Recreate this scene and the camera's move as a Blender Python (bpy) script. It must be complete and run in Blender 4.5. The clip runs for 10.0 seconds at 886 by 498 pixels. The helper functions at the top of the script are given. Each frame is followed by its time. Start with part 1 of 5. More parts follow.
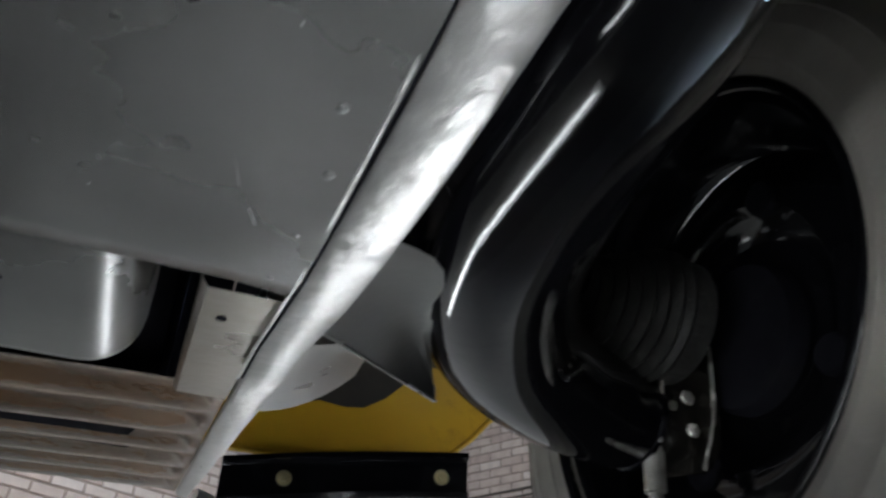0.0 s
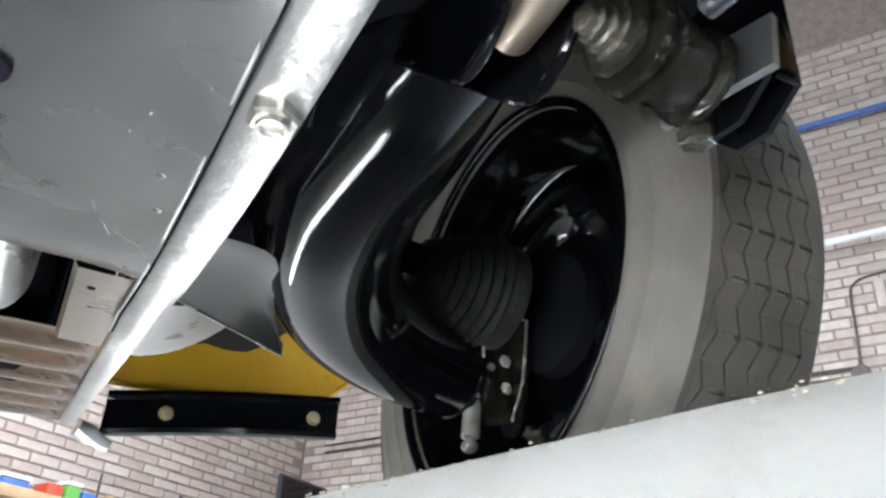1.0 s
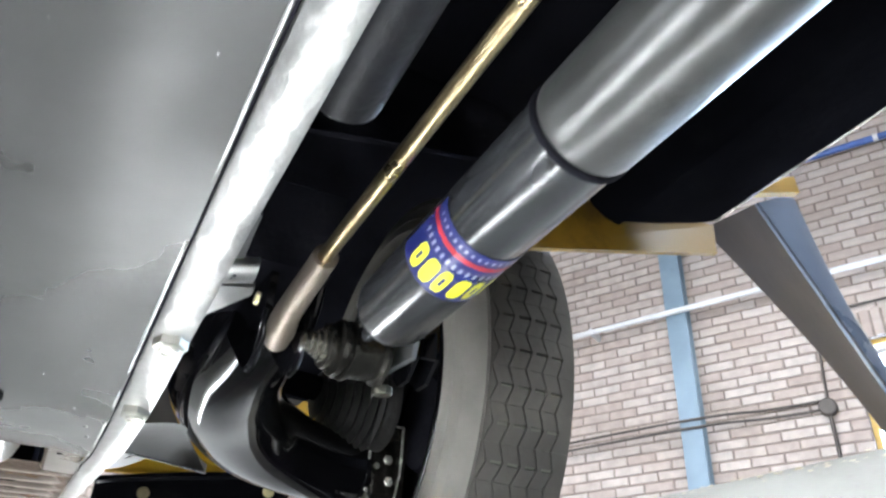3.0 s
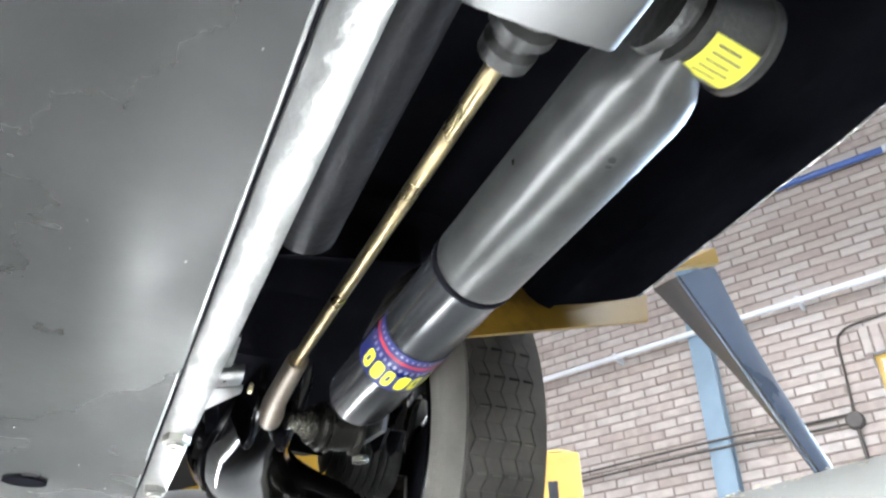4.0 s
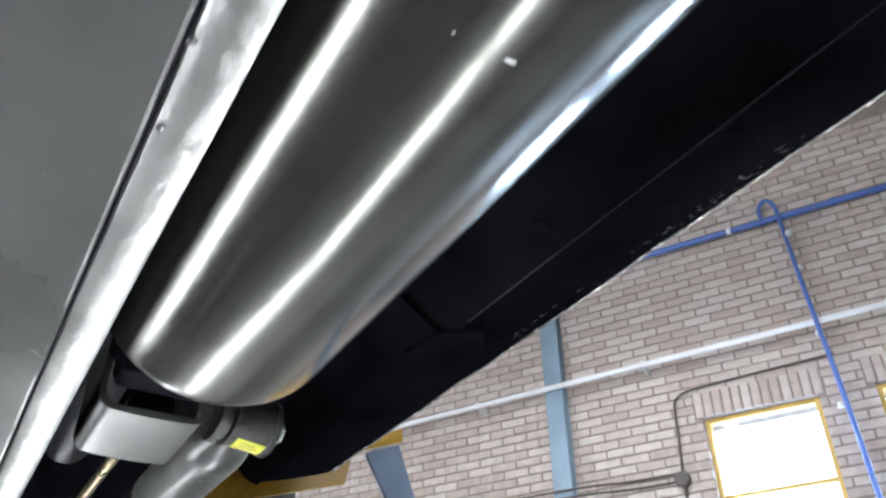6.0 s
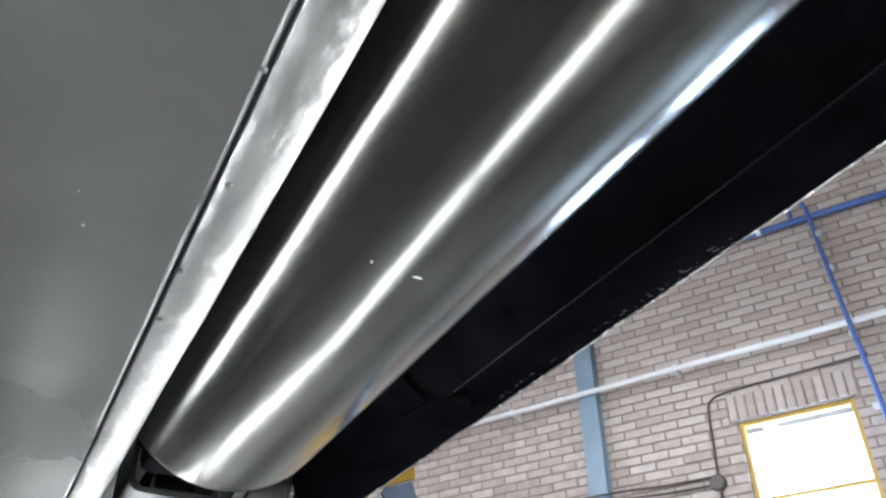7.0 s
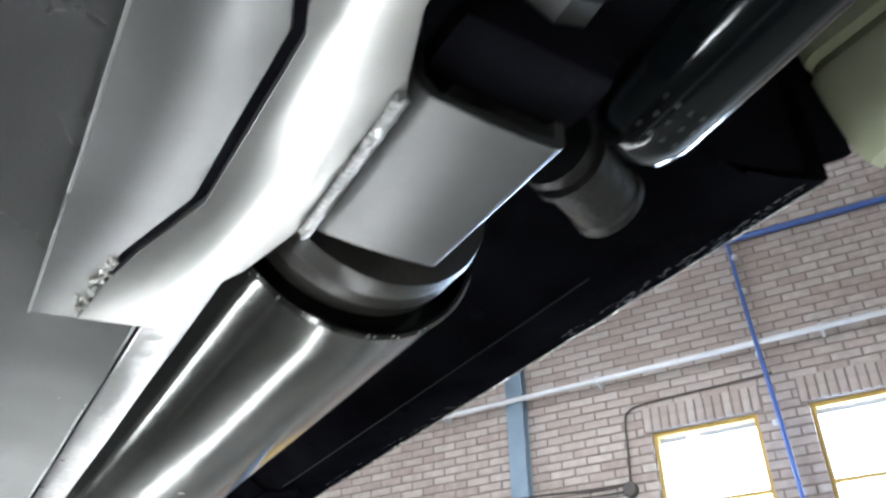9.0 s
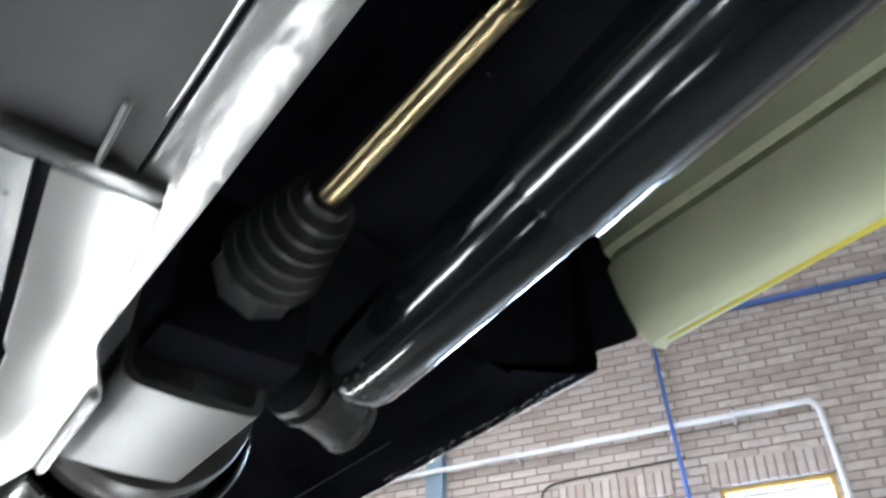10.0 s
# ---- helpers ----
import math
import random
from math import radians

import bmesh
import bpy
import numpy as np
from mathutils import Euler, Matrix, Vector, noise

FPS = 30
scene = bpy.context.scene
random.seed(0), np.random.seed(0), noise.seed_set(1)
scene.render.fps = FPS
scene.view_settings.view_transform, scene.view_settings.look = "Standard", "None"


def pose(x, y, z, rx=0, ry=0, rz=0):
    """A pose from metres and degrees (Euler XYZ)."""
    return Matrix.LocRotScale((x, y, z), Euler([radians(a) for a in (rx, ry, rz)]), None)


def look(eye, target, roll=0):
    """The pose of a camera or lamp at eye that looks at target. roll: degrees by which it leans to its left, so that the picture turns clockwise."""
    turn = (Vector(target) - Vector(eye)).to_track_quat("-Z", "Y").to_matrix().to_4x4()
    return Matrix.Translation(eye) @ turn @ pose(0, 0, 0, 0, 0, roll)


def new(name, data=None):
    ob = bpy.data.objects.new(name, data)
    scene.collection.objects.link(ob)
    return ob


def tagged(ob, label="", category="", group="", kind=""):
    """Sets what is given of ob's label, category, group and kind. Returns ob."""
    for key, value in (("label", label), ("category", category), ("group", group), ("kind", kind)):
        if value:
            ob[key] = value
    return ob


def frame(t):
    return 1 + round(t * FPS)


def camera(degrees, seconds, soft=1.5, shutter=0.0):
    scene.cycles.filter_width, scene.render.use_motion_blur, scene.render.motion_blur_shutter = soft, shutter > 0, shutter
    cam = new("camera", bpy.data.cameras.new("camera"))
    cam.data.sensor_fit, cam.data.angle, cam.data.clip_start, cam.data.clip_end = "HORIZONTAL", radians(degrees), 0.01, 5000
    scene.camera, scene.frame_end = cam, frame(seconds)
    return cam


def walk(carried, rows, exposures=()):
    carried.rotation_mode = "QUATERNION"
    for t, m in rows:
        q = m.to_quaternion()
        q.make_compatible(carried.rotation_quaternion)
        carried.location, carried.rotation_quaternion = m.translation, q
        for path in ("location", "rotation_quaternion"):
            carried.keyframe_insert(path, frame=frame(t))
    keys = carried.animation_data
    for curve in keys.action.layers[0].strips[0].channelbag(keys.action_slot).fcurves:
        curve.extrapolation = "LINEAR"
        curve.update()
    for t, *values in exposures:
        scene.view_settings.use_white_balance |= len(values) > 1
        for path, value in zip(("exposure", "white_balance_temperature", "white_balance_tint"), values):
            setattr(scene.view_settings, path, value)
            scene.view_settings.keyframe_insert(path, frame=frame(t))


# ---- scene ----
cam = camera(56.1, 10.0, soft=2.4, shutter=0.35)
PATH = [
    (0, (-0.031, -0.893, 1.608), (0.517, 0.698, 2.689), 3.1),
    (0.5, (-0.02, -0.978, 1.599), (0.644, 0.587, 2.653), 2.8),
    (1, (-0.024, -1.023, 1.575), (0.741, 0.544, 2.555), 3.2),
    (1.5, (-0.017, -1.055, 1.589), (0.816, 0.482, 2.56), -0.4),
    (2, (-0.011, -1.154, 1.578), (0.815, 0.363, 2.586), 0.0),
    (2.5, (-0.024, -1.261, 1.562), (0.767, 0.271, 2.575), 1.3),
    (2.7, (-0.026, -1.301, 1.56), (0.741, 0.234, 2.588), 1.7),
    (3.8, (-0.026, -1.475, 1.543), (0.644, 0.068, 2.625), -0.3),
    (4, (-0.027, -1.496, 1.539), (0.634, 0.038, 2.639), -0.6),
    (4.5, (-0.027, -1.589, 1.526), (0.728, -0.092, 2.615), -1.0),
    (5, (-0.015, -1.728, 1.519), (0.812, -0.258, 2.595), -2.0),
    (5.5, (-0.016, -1.832, 1.537), (0.802, -0.383, 2.647), -0.8),
    (6, (-0.015, -1.928, 1.542), (0.836, -0.522, 2.682), -0.9),
    (6.2, (-0.021, -1.957, 1.544), (0.809, -0.547, 2.695), 0.4),
    (7.3, (-0.03, -2.085, 1.553), (0.736, -0.629, 2.691), -1.2),
    (7.5, (-0.028, -2.114, 1.551), (0.746, -0.661, 2.687), -0.9),
    (8, (-0.035, -2.19, 1.553), (0.753, -0.738, 2.681), -0.3),
    (8.5, (-0.042, -2.294, 1.549), (0.82, -0.855, 2.637), -1.6),
    (9, (-0.053, -2.403, 1.547), (0.819, -0.993, 2.665), -0.9),
    (9.5, (-0.036, -2.48, 1.558), (0.873, -1.116, 2.703), -0.9),
    (10, (-0.026, -2.554, 1.58), (0.912, -1.285, 2.809), -0.1),
]
EXPOSURES = [(0, -0.95), (0.5, -0.42), (1, 0.33), (1.5, 0.47), (2, 0.53), (2.5, 0.53), (4, 0.53), (4.5, 0.46), (5, 0.37), (5.5, 0.28), (6, 0.18), (7.5, 0.03), (8.5, -0.03), (9, 0.0), (9.5, 0.1), (10, 0.38)]
walk(cam, [(t, look(eye, aim, roll)) for t, eye, aim, roll in PATH], EXPOSURES)

# ---- world, exposure and large lights ----
FLOOR = 1.64                      # workshop floor above the pit's floor
world = bpy.data.worlds.new("world")
scene.world = world
world.use_nodes = True
wn = world.node_tree
sky = wn.nodes.new("ShaderNodeTexSky")
sky.sky_type, sky.sun_disc = "NISHITA", False
sky.sun_elevation, sky.sun_rotation = radians(35), radians(60)
wn.links.new(sky.outputs[0], wn.nodes["Background"].inputs[0])
wn.nodes["Background"].inputs[1].default_value = 0.1

# brick wall along the car's side: a point on it, its direction and its normal into the room
W0, WS, WN = Vector((3.797, 2.727, 0)), Vector((0.501, -0.865, 0)), Vector((-0.865, -0.501, 0))
CORNER_S, WALL_END = -3.44, 5.2
CORNER = W0 + WS * CORNER_S
NS, NN = Vector((-0.865, -0.501, 0)), Vector((0.501, -0.865, 0))   # wall ahead: direction and normal


def lamp(name, size_x, size_y, watts, m, colour=(1, 1, 1)):
    data = bpy.data.lights.new(name, "AREA")
    data.shape, data.size, data.size_y, data.energy, data.color = "RECTANGLE", size_x, size_y, watts, colour
    ob = new(name, data)
    ob.matrix_world = m
    return ob


for s0 in (1.10, 2.21):
    c = W0 + WS * (s0 + 0.35) + Vector((0, 0, 3.2)) - WN * 0.16
    lamp("window_daylight", 0.66, 1.15, 75, look(c, c + WN), (0.55, 0.75, 1.0))


# ---- materials ----
def material(name, colour, rough=0.5, metal=0.0, vary=0.12, scale=8.0, bump=0.15, bump_scale=120.0, spots=0.0,
             spot_colour=(0.05, 0.04, 0.03), spot_scale=14.0, per_object=0.0, rough_vary=0.12, coat=0.0, gloss=0.5):
    m = bpy.data.materials.new(name)
    m.use_nodes = True
    nt = m.node_tree
    b = nt.nodes["Principled BSDF"]
    b.inputs["Metallic"].default_value = metal
    b.inputs["Specular IOR Level"].default_value = gloss
    b.inputs["Coat Weight"].default_value = coat
    b.inputs["Coat Roughness"].default_value = 0.12
    tc = nt.nodes.new("ShaderNodeTexCoord")
    n1 = nt.nodes.new("ShaderNodeTexNoise")
    n1.inputs["Scale"].default_value, n1.inputs["Detail"].default_value = scale, 6
    nt.links.new(tc.outputs["Object"], n1.inputs["Vector"])
    ramp = nt.nodes.new("ShaderNodeMapRange")
    ramp.inputs[1].default_value, ramp.inputs[2].default_value = 0.3, 0.7
    ramp.inputs[3].default_value, ramp.inputs[4].default_value = 1 - vary, 1 + vary
    nt.links.new(n1.outputs[0], ramp.inputs[0])
    hsv = nt.nodes.new("ShaderNodeHueSaturation")
    hsv.inputs["Color"].default_value = (*colour, 1)
    nt.links.new(ramp.outputs[0], hsv.inputs["Value"])
    out = hsv.outputs[0]
    if per_object:
        info = nt.nodes.new("ShaderNodeObjectInfo")
        geo = nt.nodes.new("ShaderNodeNewGeometry")
        add = nt.nodes.new("ShaderNodeMath")
        add.operation = "ADD"
        frac = nt.nodes.new("ShaderNodeMath")
        frac.operation = "FRACT"
        nt.links.new(info.outputs["Random"], add.inputs[0])
        nt.links.new(geo.outputs["Random Per Island"], add.inputs[1])
        nt.links.new(add.outputs[0], frac.inputs[0])
        r2 = nt.nodes.new("ShaderNodeMapRange")
        r2.inputs[3].default_value, r2.inputs[4].default_value = 1 - per_object, 1 + per_object
        nt.links.new(frac.outputs[0], r2.inputs[0])
        h2 = nt.nodes.new("ShaderNodeHueSaturation")
        nt.links.new(out, h2.inputs["Color"])
        nt.links.new(r2.outputs[0], h2.inputs["Value"])
        r3 = nt.nodes.new("ShaderNodeMapRange")
        r3.inputs[3].default_value, r3.inputs[4].default_value = 1.25, 0.75
        nt.links.new(frac.outputs[0], r3.inputs[0])
        nt.links.new(r3.outputs[0], h2.inputs["Saturation"])
        out = h2.outputs[0]
    if spots:
        n2 = nt.nodes.new("ShaderNodeTexNoise")
        n2.inputs["Scale"].default_value, n2.inputs["Detail"].default_value = spot_scale, 8
        n2.inputs["Roughness"].default_value = 0.7
        nt.links.new(tc.outputs["Object"], n2.inputs["Vector"])
        r4 = nt.nodes.new("ShaderNodeMapRange")
        r4.inputs[1].default_value, r4.inputs[2].default_value = 0.56, 0.70
        r4.inputs[3].default_value, r4.inputs[4].default_value = 0.0, spots
        nt.links.new(n2.outputs[0], r4.inputs[0])
        mix = nt.nodes.new("ShaderNodeMix")
        mix.data_type = "RGBA"
        nt.links.new(r4.outputs[0], mix.inputs["Factor"])
        nt.links.new(out, mix.inputs["A"])
        mix.inputs["B"].default_value = (*spot_colour, 1)
        out = mix.outputs["Result"]
    nt.links.new(out, b.inputs["Base Color"])
    n3 = nt.nodes.new("ShaderNodeTexNoise")
    n3.inputs["Scale"].default_value, n3.inputs["Detail"].default_value = bump_scale, 4
    nt.links.new(tc.outputs["Object"], n3.inputs["Vector"])
    r5 = nt.nodes.new("ShaderNodeMapRange")
    r5.inputs[3].default_value, r5.inputs[4].default_value = max(rough - rough_vary, 0.02), rough + rough_vary
    nt.links.new(n1.outputs[0], r5.inputs[0])
    nt.links.new(r5.outputs[0], b.inputs["Roughness"])
    if bump:
        bp = nt.nodes.new("ShaderNodeBump")
        bp.inputs["Strength"].default_value, bp.inputs["Distance"].default_value = bump, 0.002
        nt.links.new(n3.outputs[0], bp.inputs["Height"])
        nt.links.new(bp.outputs[0], b.inputs["Normal"])
    return m


def glow(name, colour, strength):
    m = bpy.data.materials.new(name)
    m.use_nodes = True
    b = m.node_tree.nodes["Principled BSDF"]
    b.inputs["Base Color"].default_value = (*colour, 1)
    b.inputs["Emission Color"].default_value = (*colour, 1)
    b.inputs["Emission Strength"].default_value = strength
    return m


STEEL = material("silver chassis paint", (0.15, 0.15, 0.147), 0.28, 0.75, 0.25, 6, 0.10, 45, 0.12, (0.10, 0.097, 0.09), 4, rough_vary=0.08)
PLATE = material("dull steel plate", (0.135, 0.135, 0.133), 0.34, 0.85, 0.2, 7, 0.14, 70, 0.2, (0.11, 0.11, 0.105), 14)
BARE = material("bare bright steel plate", (0.55, 0.55, 0.53), 0.32, 0.95, 0.12, 5, 0.12, 60, 0.0, rough_vary=0.06)
GREYST = material("grey steel bracket paint", (0.13, 0.13, 0.127), 0.36, 0.5, 0.16, 12, 0.10, 80, 0.3, (0.08, 0.08, 0.075), 18)
LIP = material("bright chassis flange", (0.39, 0.39, 0.381), 0.33, 0.85, 0.16, 22, 0.58, 110, 0.35, (0.36, 0.36, 0.35), 40, rough_vary=0.06)
BROWNST = material("stained steel rail", (0.13, 0.112, 0.09), 0.30, 0.7, 0.3, 9, 0.2, 60, 0.6, (0.07, 0.055, 0.04), 16)
RUSTY = material("brown greasy plate", (0.080, 0.046, 0.026), 0.22, 0.15, 0.5, 9, 0.4, 70, 0.6, (0.06, 0.032, 0.016), 12, gloss=0.5)
POT = material("polished grey cylinder", (0.095, 0.095, 0.088), 0.17, 0.85, 0.25, 7, 0.05, 40, 0.6, (0.062, 0.058, 0.050), 9, rough_vary=0.08)
SIDESHADE = material("darkened chassis side", (0.02, 0.02, 0.02), 0.4, 0.0, 0.1, 8, 0.1, 60)
BRIGHT = material("satin silver bracket", (0.52, 0.52, 0.51), 0.30, 0.9, 0.08, 12, 0.15, 150, 0.2, (0.3, 0.3, 0.28), 30)
BLACK = material("gloss black paint", (0.004, 0.004, 0.005), 0.08, 0.0, 0.3, 14, 0.05, 90, 0.2, (0.012, 0.011, 0.010), 20, rough_vary=0.04, gloss=0.36)
UNDER = material("black underbody coating", (0.0085, 0.0085, 0.011), 0.75, 0.0, 0.5, 9, 0.4, 130, 0.35, (0.017, 0.016, 0.014), 22, gloss=0.0)
SCUFF = material("scuffed black underseal", (0.020, 0.020, 0.024), 0.5, 0.0, 0.4, 20, 0.5, 120, 0.4, (0.03, 0.03, 0.024), 30, gloss=0.3)
SHOCK = material("dark grey shock paint", (0.026, 0.027, 0.029), 0.20, 0.0, 0.15, 20, 0.03, 200, 0.15, (0.04, 0.039, 0.037), 25, rough_vary=0.03, gloss=0.9)
SLEEVE = material("grey sleeve paint", (0.085, 0.085, 0.083), 0.30, 0.5, 0.25, 22, 0.12, 180, 0.6, (0.035, 0.034, 0.032), 26, rough_vary=0.08)
RUBBER = material("black tyre rubber", (0.108, 0.098, 0.086), 0.70, 0.0, 0.25, 18, 0.3, 220, 0.4, (0.19, 0.16, 0.125), 9)
SIDEWALL = material("dusty sidewall rubber", (0.21, 0.197, 0.175), 0.62, 0.0, 0.28, 11, 0.25, 180, 0.75, (0.30, 0.245, 0.17), 9)
SOFT = material("greasy black rubber", (0.026, 0.0255, 0.024), 0.36, 0.0, 0.4, 60, 0.7, 140, 0.5, (0.03, 0.026, 0.02), 60, gloss=0.5)
COLLAR = material("dull dark collar", (0.035, 0.033, 0.029), 0.36, 0.2, 0.3, 20, 0.4, 120, 0.4, (0.06, 0.05, 0.035), 14, gloss=0.6)
GLOSSY = material("gloss black shock paint", (0.005, 0.0066, 0.0072), 0.13, 0.0, 0.2, 20, 0.04, 120, 0.1, (0.012, 0.012, 0.012), 20, rough_vary=0.03, gloss=0.5)
OILY = material("oily dark steel", (0.045, 0.042, 0.036), 0.17, 0.7, 0.5, 60, 1.0, 110, 0.4, (0.02, 0.018, 0.015), 45)
GREASE = material("greasy steel", (0.15, 0.14, 0.115), 0.24, 0.8, 0.4, 70, 1.0, 170, 0.5, (0.06, 0.055, 0.045), 50)
GOLD = material("passivated brass rod", (0.42, 0.34, 0.19), 0.30, 1.0, 0.25, 30, 0.3, 220, 0.5, (0.16, 0.12, 0.07), 40)
RODGREY = material("worn rod sleeve", (0.30, 0.25, 0.20), 0.42, 0.8, 0.2, 25, 0.25, 200, 0.5, (0.14, 0.11, 0.09), 40)
ZINC = material("zinc plated bolt", (0.50, 0.49, 0.44), 0.30, 1.0, 0.15, 60, 0.2, 300)
BRASSY = material("yellow passivated bolt", (0.62, 0.55, 0.33), 0.38, 0.9, 0.15, 60, 0.2, 300)
YELLOW = material("yellow car paint", (0.58, 0.33, 0.015), 0.38, 0.0, 0.12, 5, 0.05, 60, 0.6, (0.26, 0.13, 0.02), 7, coat=0.1)
YELLOWIND = material("yellow machine paint", (0.60, 0.38, 0.09), 0.45, 0.0, 0.1, 8, 0.1, 80)
FRAMEYEL = material("ochre window frame paint", (0.50, 0.32, 0.08), 0.5, 0.0, 0.12, 10, 0.1, 60)
TANK = material("cream plastic tank", (0.82, 0.84, 0.58), 0.42, 0.0, 0.08, 5, 0.1, 60, 0.35, (0.72, 0.69, 0.28), 5)
TANKRIM = material("yellowed plastic", (0.72, 0.64, 0.10), 0.5, 0.0, 0.1, 9, 0.05)
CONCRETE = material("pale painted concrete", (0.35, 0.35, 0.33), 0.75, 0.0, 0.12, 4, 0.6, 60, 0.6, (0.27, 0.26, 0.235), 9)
GLINTSTEEL = material("bright steel and glints", (0.50, 0.49, 0.45), 0.25, 0.6, 0.3, 60, 0.3, 160, 0.3, (0.14, 0.13, 0.10), 50)
GRIMYSHADE = material("grimy yellow paint darkened for shade", (0.36, 0.20, 0.02), 0.42, 0.0, 0.25, 6, 0.1, 60, 0.8, (0.12, 0.055, 0.015), 9)
WINGSHADE = material("dark wing shade", (0.022, 0.016, 0.011), 0.5, 0.0, 0.4, 8, 0.3, 80, 0.6, (0.10, 0.055, 0.012), 6)
CHIP = material("chipped concrete", (0.52, 0.46, 0.34), 0.9, 0.0, 0.4, 40, 0.8, 90)
PITFLOOR = material("dark pit floor", (0.07, 0.068, 0.065), 0.8, 0.0, 0.2, 3, 0.5, 40, 0.5, (0.05, 0.05, 0.05), 3)
PITDARK = material("darkened concrete", (0.07, 0.068, 0.064), 0.85, 0.0, 0.25, 3, 0.5, 40)
SHOPFLOOR = material("grey workshop floor", (0.44, 0.44, 0.43), 0.35, 0.0, 0.12, 2, 0.3, 40, 0.4, (0.30, 0.295, 0.285), 3)
PLASTER = material("white ceiling paint", (0.72, 0.72, 0.70), 0.8, 0.0, 0.05, 2, 0.2, 40)
BRICK = material("pale sanded brick", (0.42, 0.36, 0.335), 0.85, 0.0, 0.14, 14, 0.5, 110, 0.35, (0.34, 0.27, 0.24), 12, per_object=0.12)
MORTAR = material("brown grey mortar", (0.235, 0.195, 0.175), 0.95, 0.0, 0.2, 20, 0.6, 120)
BLUEPOST = material("steel blue paint", (0.17, 0.24, 0.31), 0.42, 0.1, 0.1, 6, 0.1, 60, 0.2, (0.25, 0.34, 0.42), 9)
SKYFLAP = material("flap tinted with blue daylight", (0.17, 0.22, 0.32), 0.30, 0.0, 0.15, 12, 0.15, 80)
BLUEPIPE = material("blue pipe paint", (0.05, 0.11, 0.34), 0.4, 0.0, 0.12, 12, 0.1, 80)
WHITEPIPE = material("white grey conduit", (0.62, 0.63, 0.66), 0.38, 0.1, 0.08, 8, 0.1, 60)
CABLE = material("dark cable", (0.07, 0.06, 0.055), 0.6, 0.0, 0.15, 30, 0.1, 90)
LABELBLUE = material("blue label print", (0.014, 0.020, 0.11), 0.3, 0.0, 0.1, 40, 0.0)
LABELRED = material("red label print", (0.36, 0.025, 0.035), 0.35, 0.0, 0.1, 40, 0.0)
STICKER = material("dull yellow sticker", (0.50, 0.48, 0.05), 0.5, 0.0, 0.12, 40, 0.05)
LABELYEL = material("yellow label print", (0.75, 0.72, 0.04), 0.4, 0.0, 0.08, 40, 0.0)
LABELGREY = material("pale label print", (0.26, 0.28, 0.36), 0.4, 0.0, 0.08, 40, 0.0)
WHITE = material("white plastic", (0.7, 0.71, 0.72), 0.4, 0.0, 0.06, 8, 0.05, 60)
WOOD = material("worn beech bench", (0.34, 0.22, 0.12), 0.55, 0.0, 0.2, 10, 0.2, 80)
RED = material("red plastic", (0.45, 0.05, 0.03), 0.4, 0.0, 0.08, 12, 0.05)
GREEN = material("green plastic", (0.10, 0.32, 0.06), 0.4, 0.0, 0.08, 12, 0.05)
BLUE = material("blue plastic", (0.04, 0.12, 0.40), 0.4, 0.0, 0.08, 12, 0.05)
DARK = material("charcoal plastic", (0.025, 0.027, 0.035), 0.4, 0.0, 0.1, 12, 0.1)
SKYGLOW = glow("bright overcast daylight", (0.60, 0.79, 1.0), 8.0)
DOORGLOW = glow("added dull daylight", (0.85, 0.92, 1.0), 4.0)
STRIP = glow("bright strip tube", (0.93, 0.97, 1.0), 48.0)
DIM = glow("dim white tube", (0.93, 0.97, 1.0), 14.0)
TUBE = glow("fluorescent tube", (0.91, 0.96, 1.0), 30.0)
GLASS = bpy.data.materials.new("window glass")
GLASS.use_nodes = True
_g = GLASS.node_tree.nodes["Principled BSDF"]
_g.inputs["Transmission Weight"].default_value, _g.inputs["Roughness"].default_value = 1.0, 0.02
_g.inputs["IOR"].default_value = 1.45


# ---- mesh helpers ----
def smooth(bm, on=True):
    for f in bm.faces:
        f.smooth = on
    return bm


def obj(name, bm, mat, auto=True):
    bmesh.ops.recalc_face_normals(bm, faces=bm.faces)
    me = bpy.data.meshes.new(name)
    if auto:
        for e in bm.edges:
            if len(e.link_faces) == 2 and e.calc_face_angle(0) > radians(32):
                e.smooth = False
        for f in bm.faces:
            f.smooth = True
    bm.to_mesh(me)
    bm.free()
    me.materials.append(mat)
    return new(name, me)


def thing(name, label, category, at=(0, 0, 0), group="", kind=""):
    ob = new(name)
    ob.location = at
    ob.empty_display_size = 0.1
    return tagged(ob, label, category, group, kind)


def hang(ob, parent):
    ob.parent = parent
    ob.matrix_parent_inverse = parent.matrix_basis.inverted()
    return ob


def part(name, bm, mat, parent, label=""):
    return tagged(hang(obj(name, bm, mat), parent), label)


def again(ob, m, parent=None):
    """Another object on the same mesh, as a part of the same parent."""
    o = ob.copy()
    scene.collection.objects.link(o)
    p = parent or ob.parent
    o.parent = p
    if p:
        o.matrix_parent_inverse = p.matrix_basis.inverted()
    o.matrix_basis = m
    return o


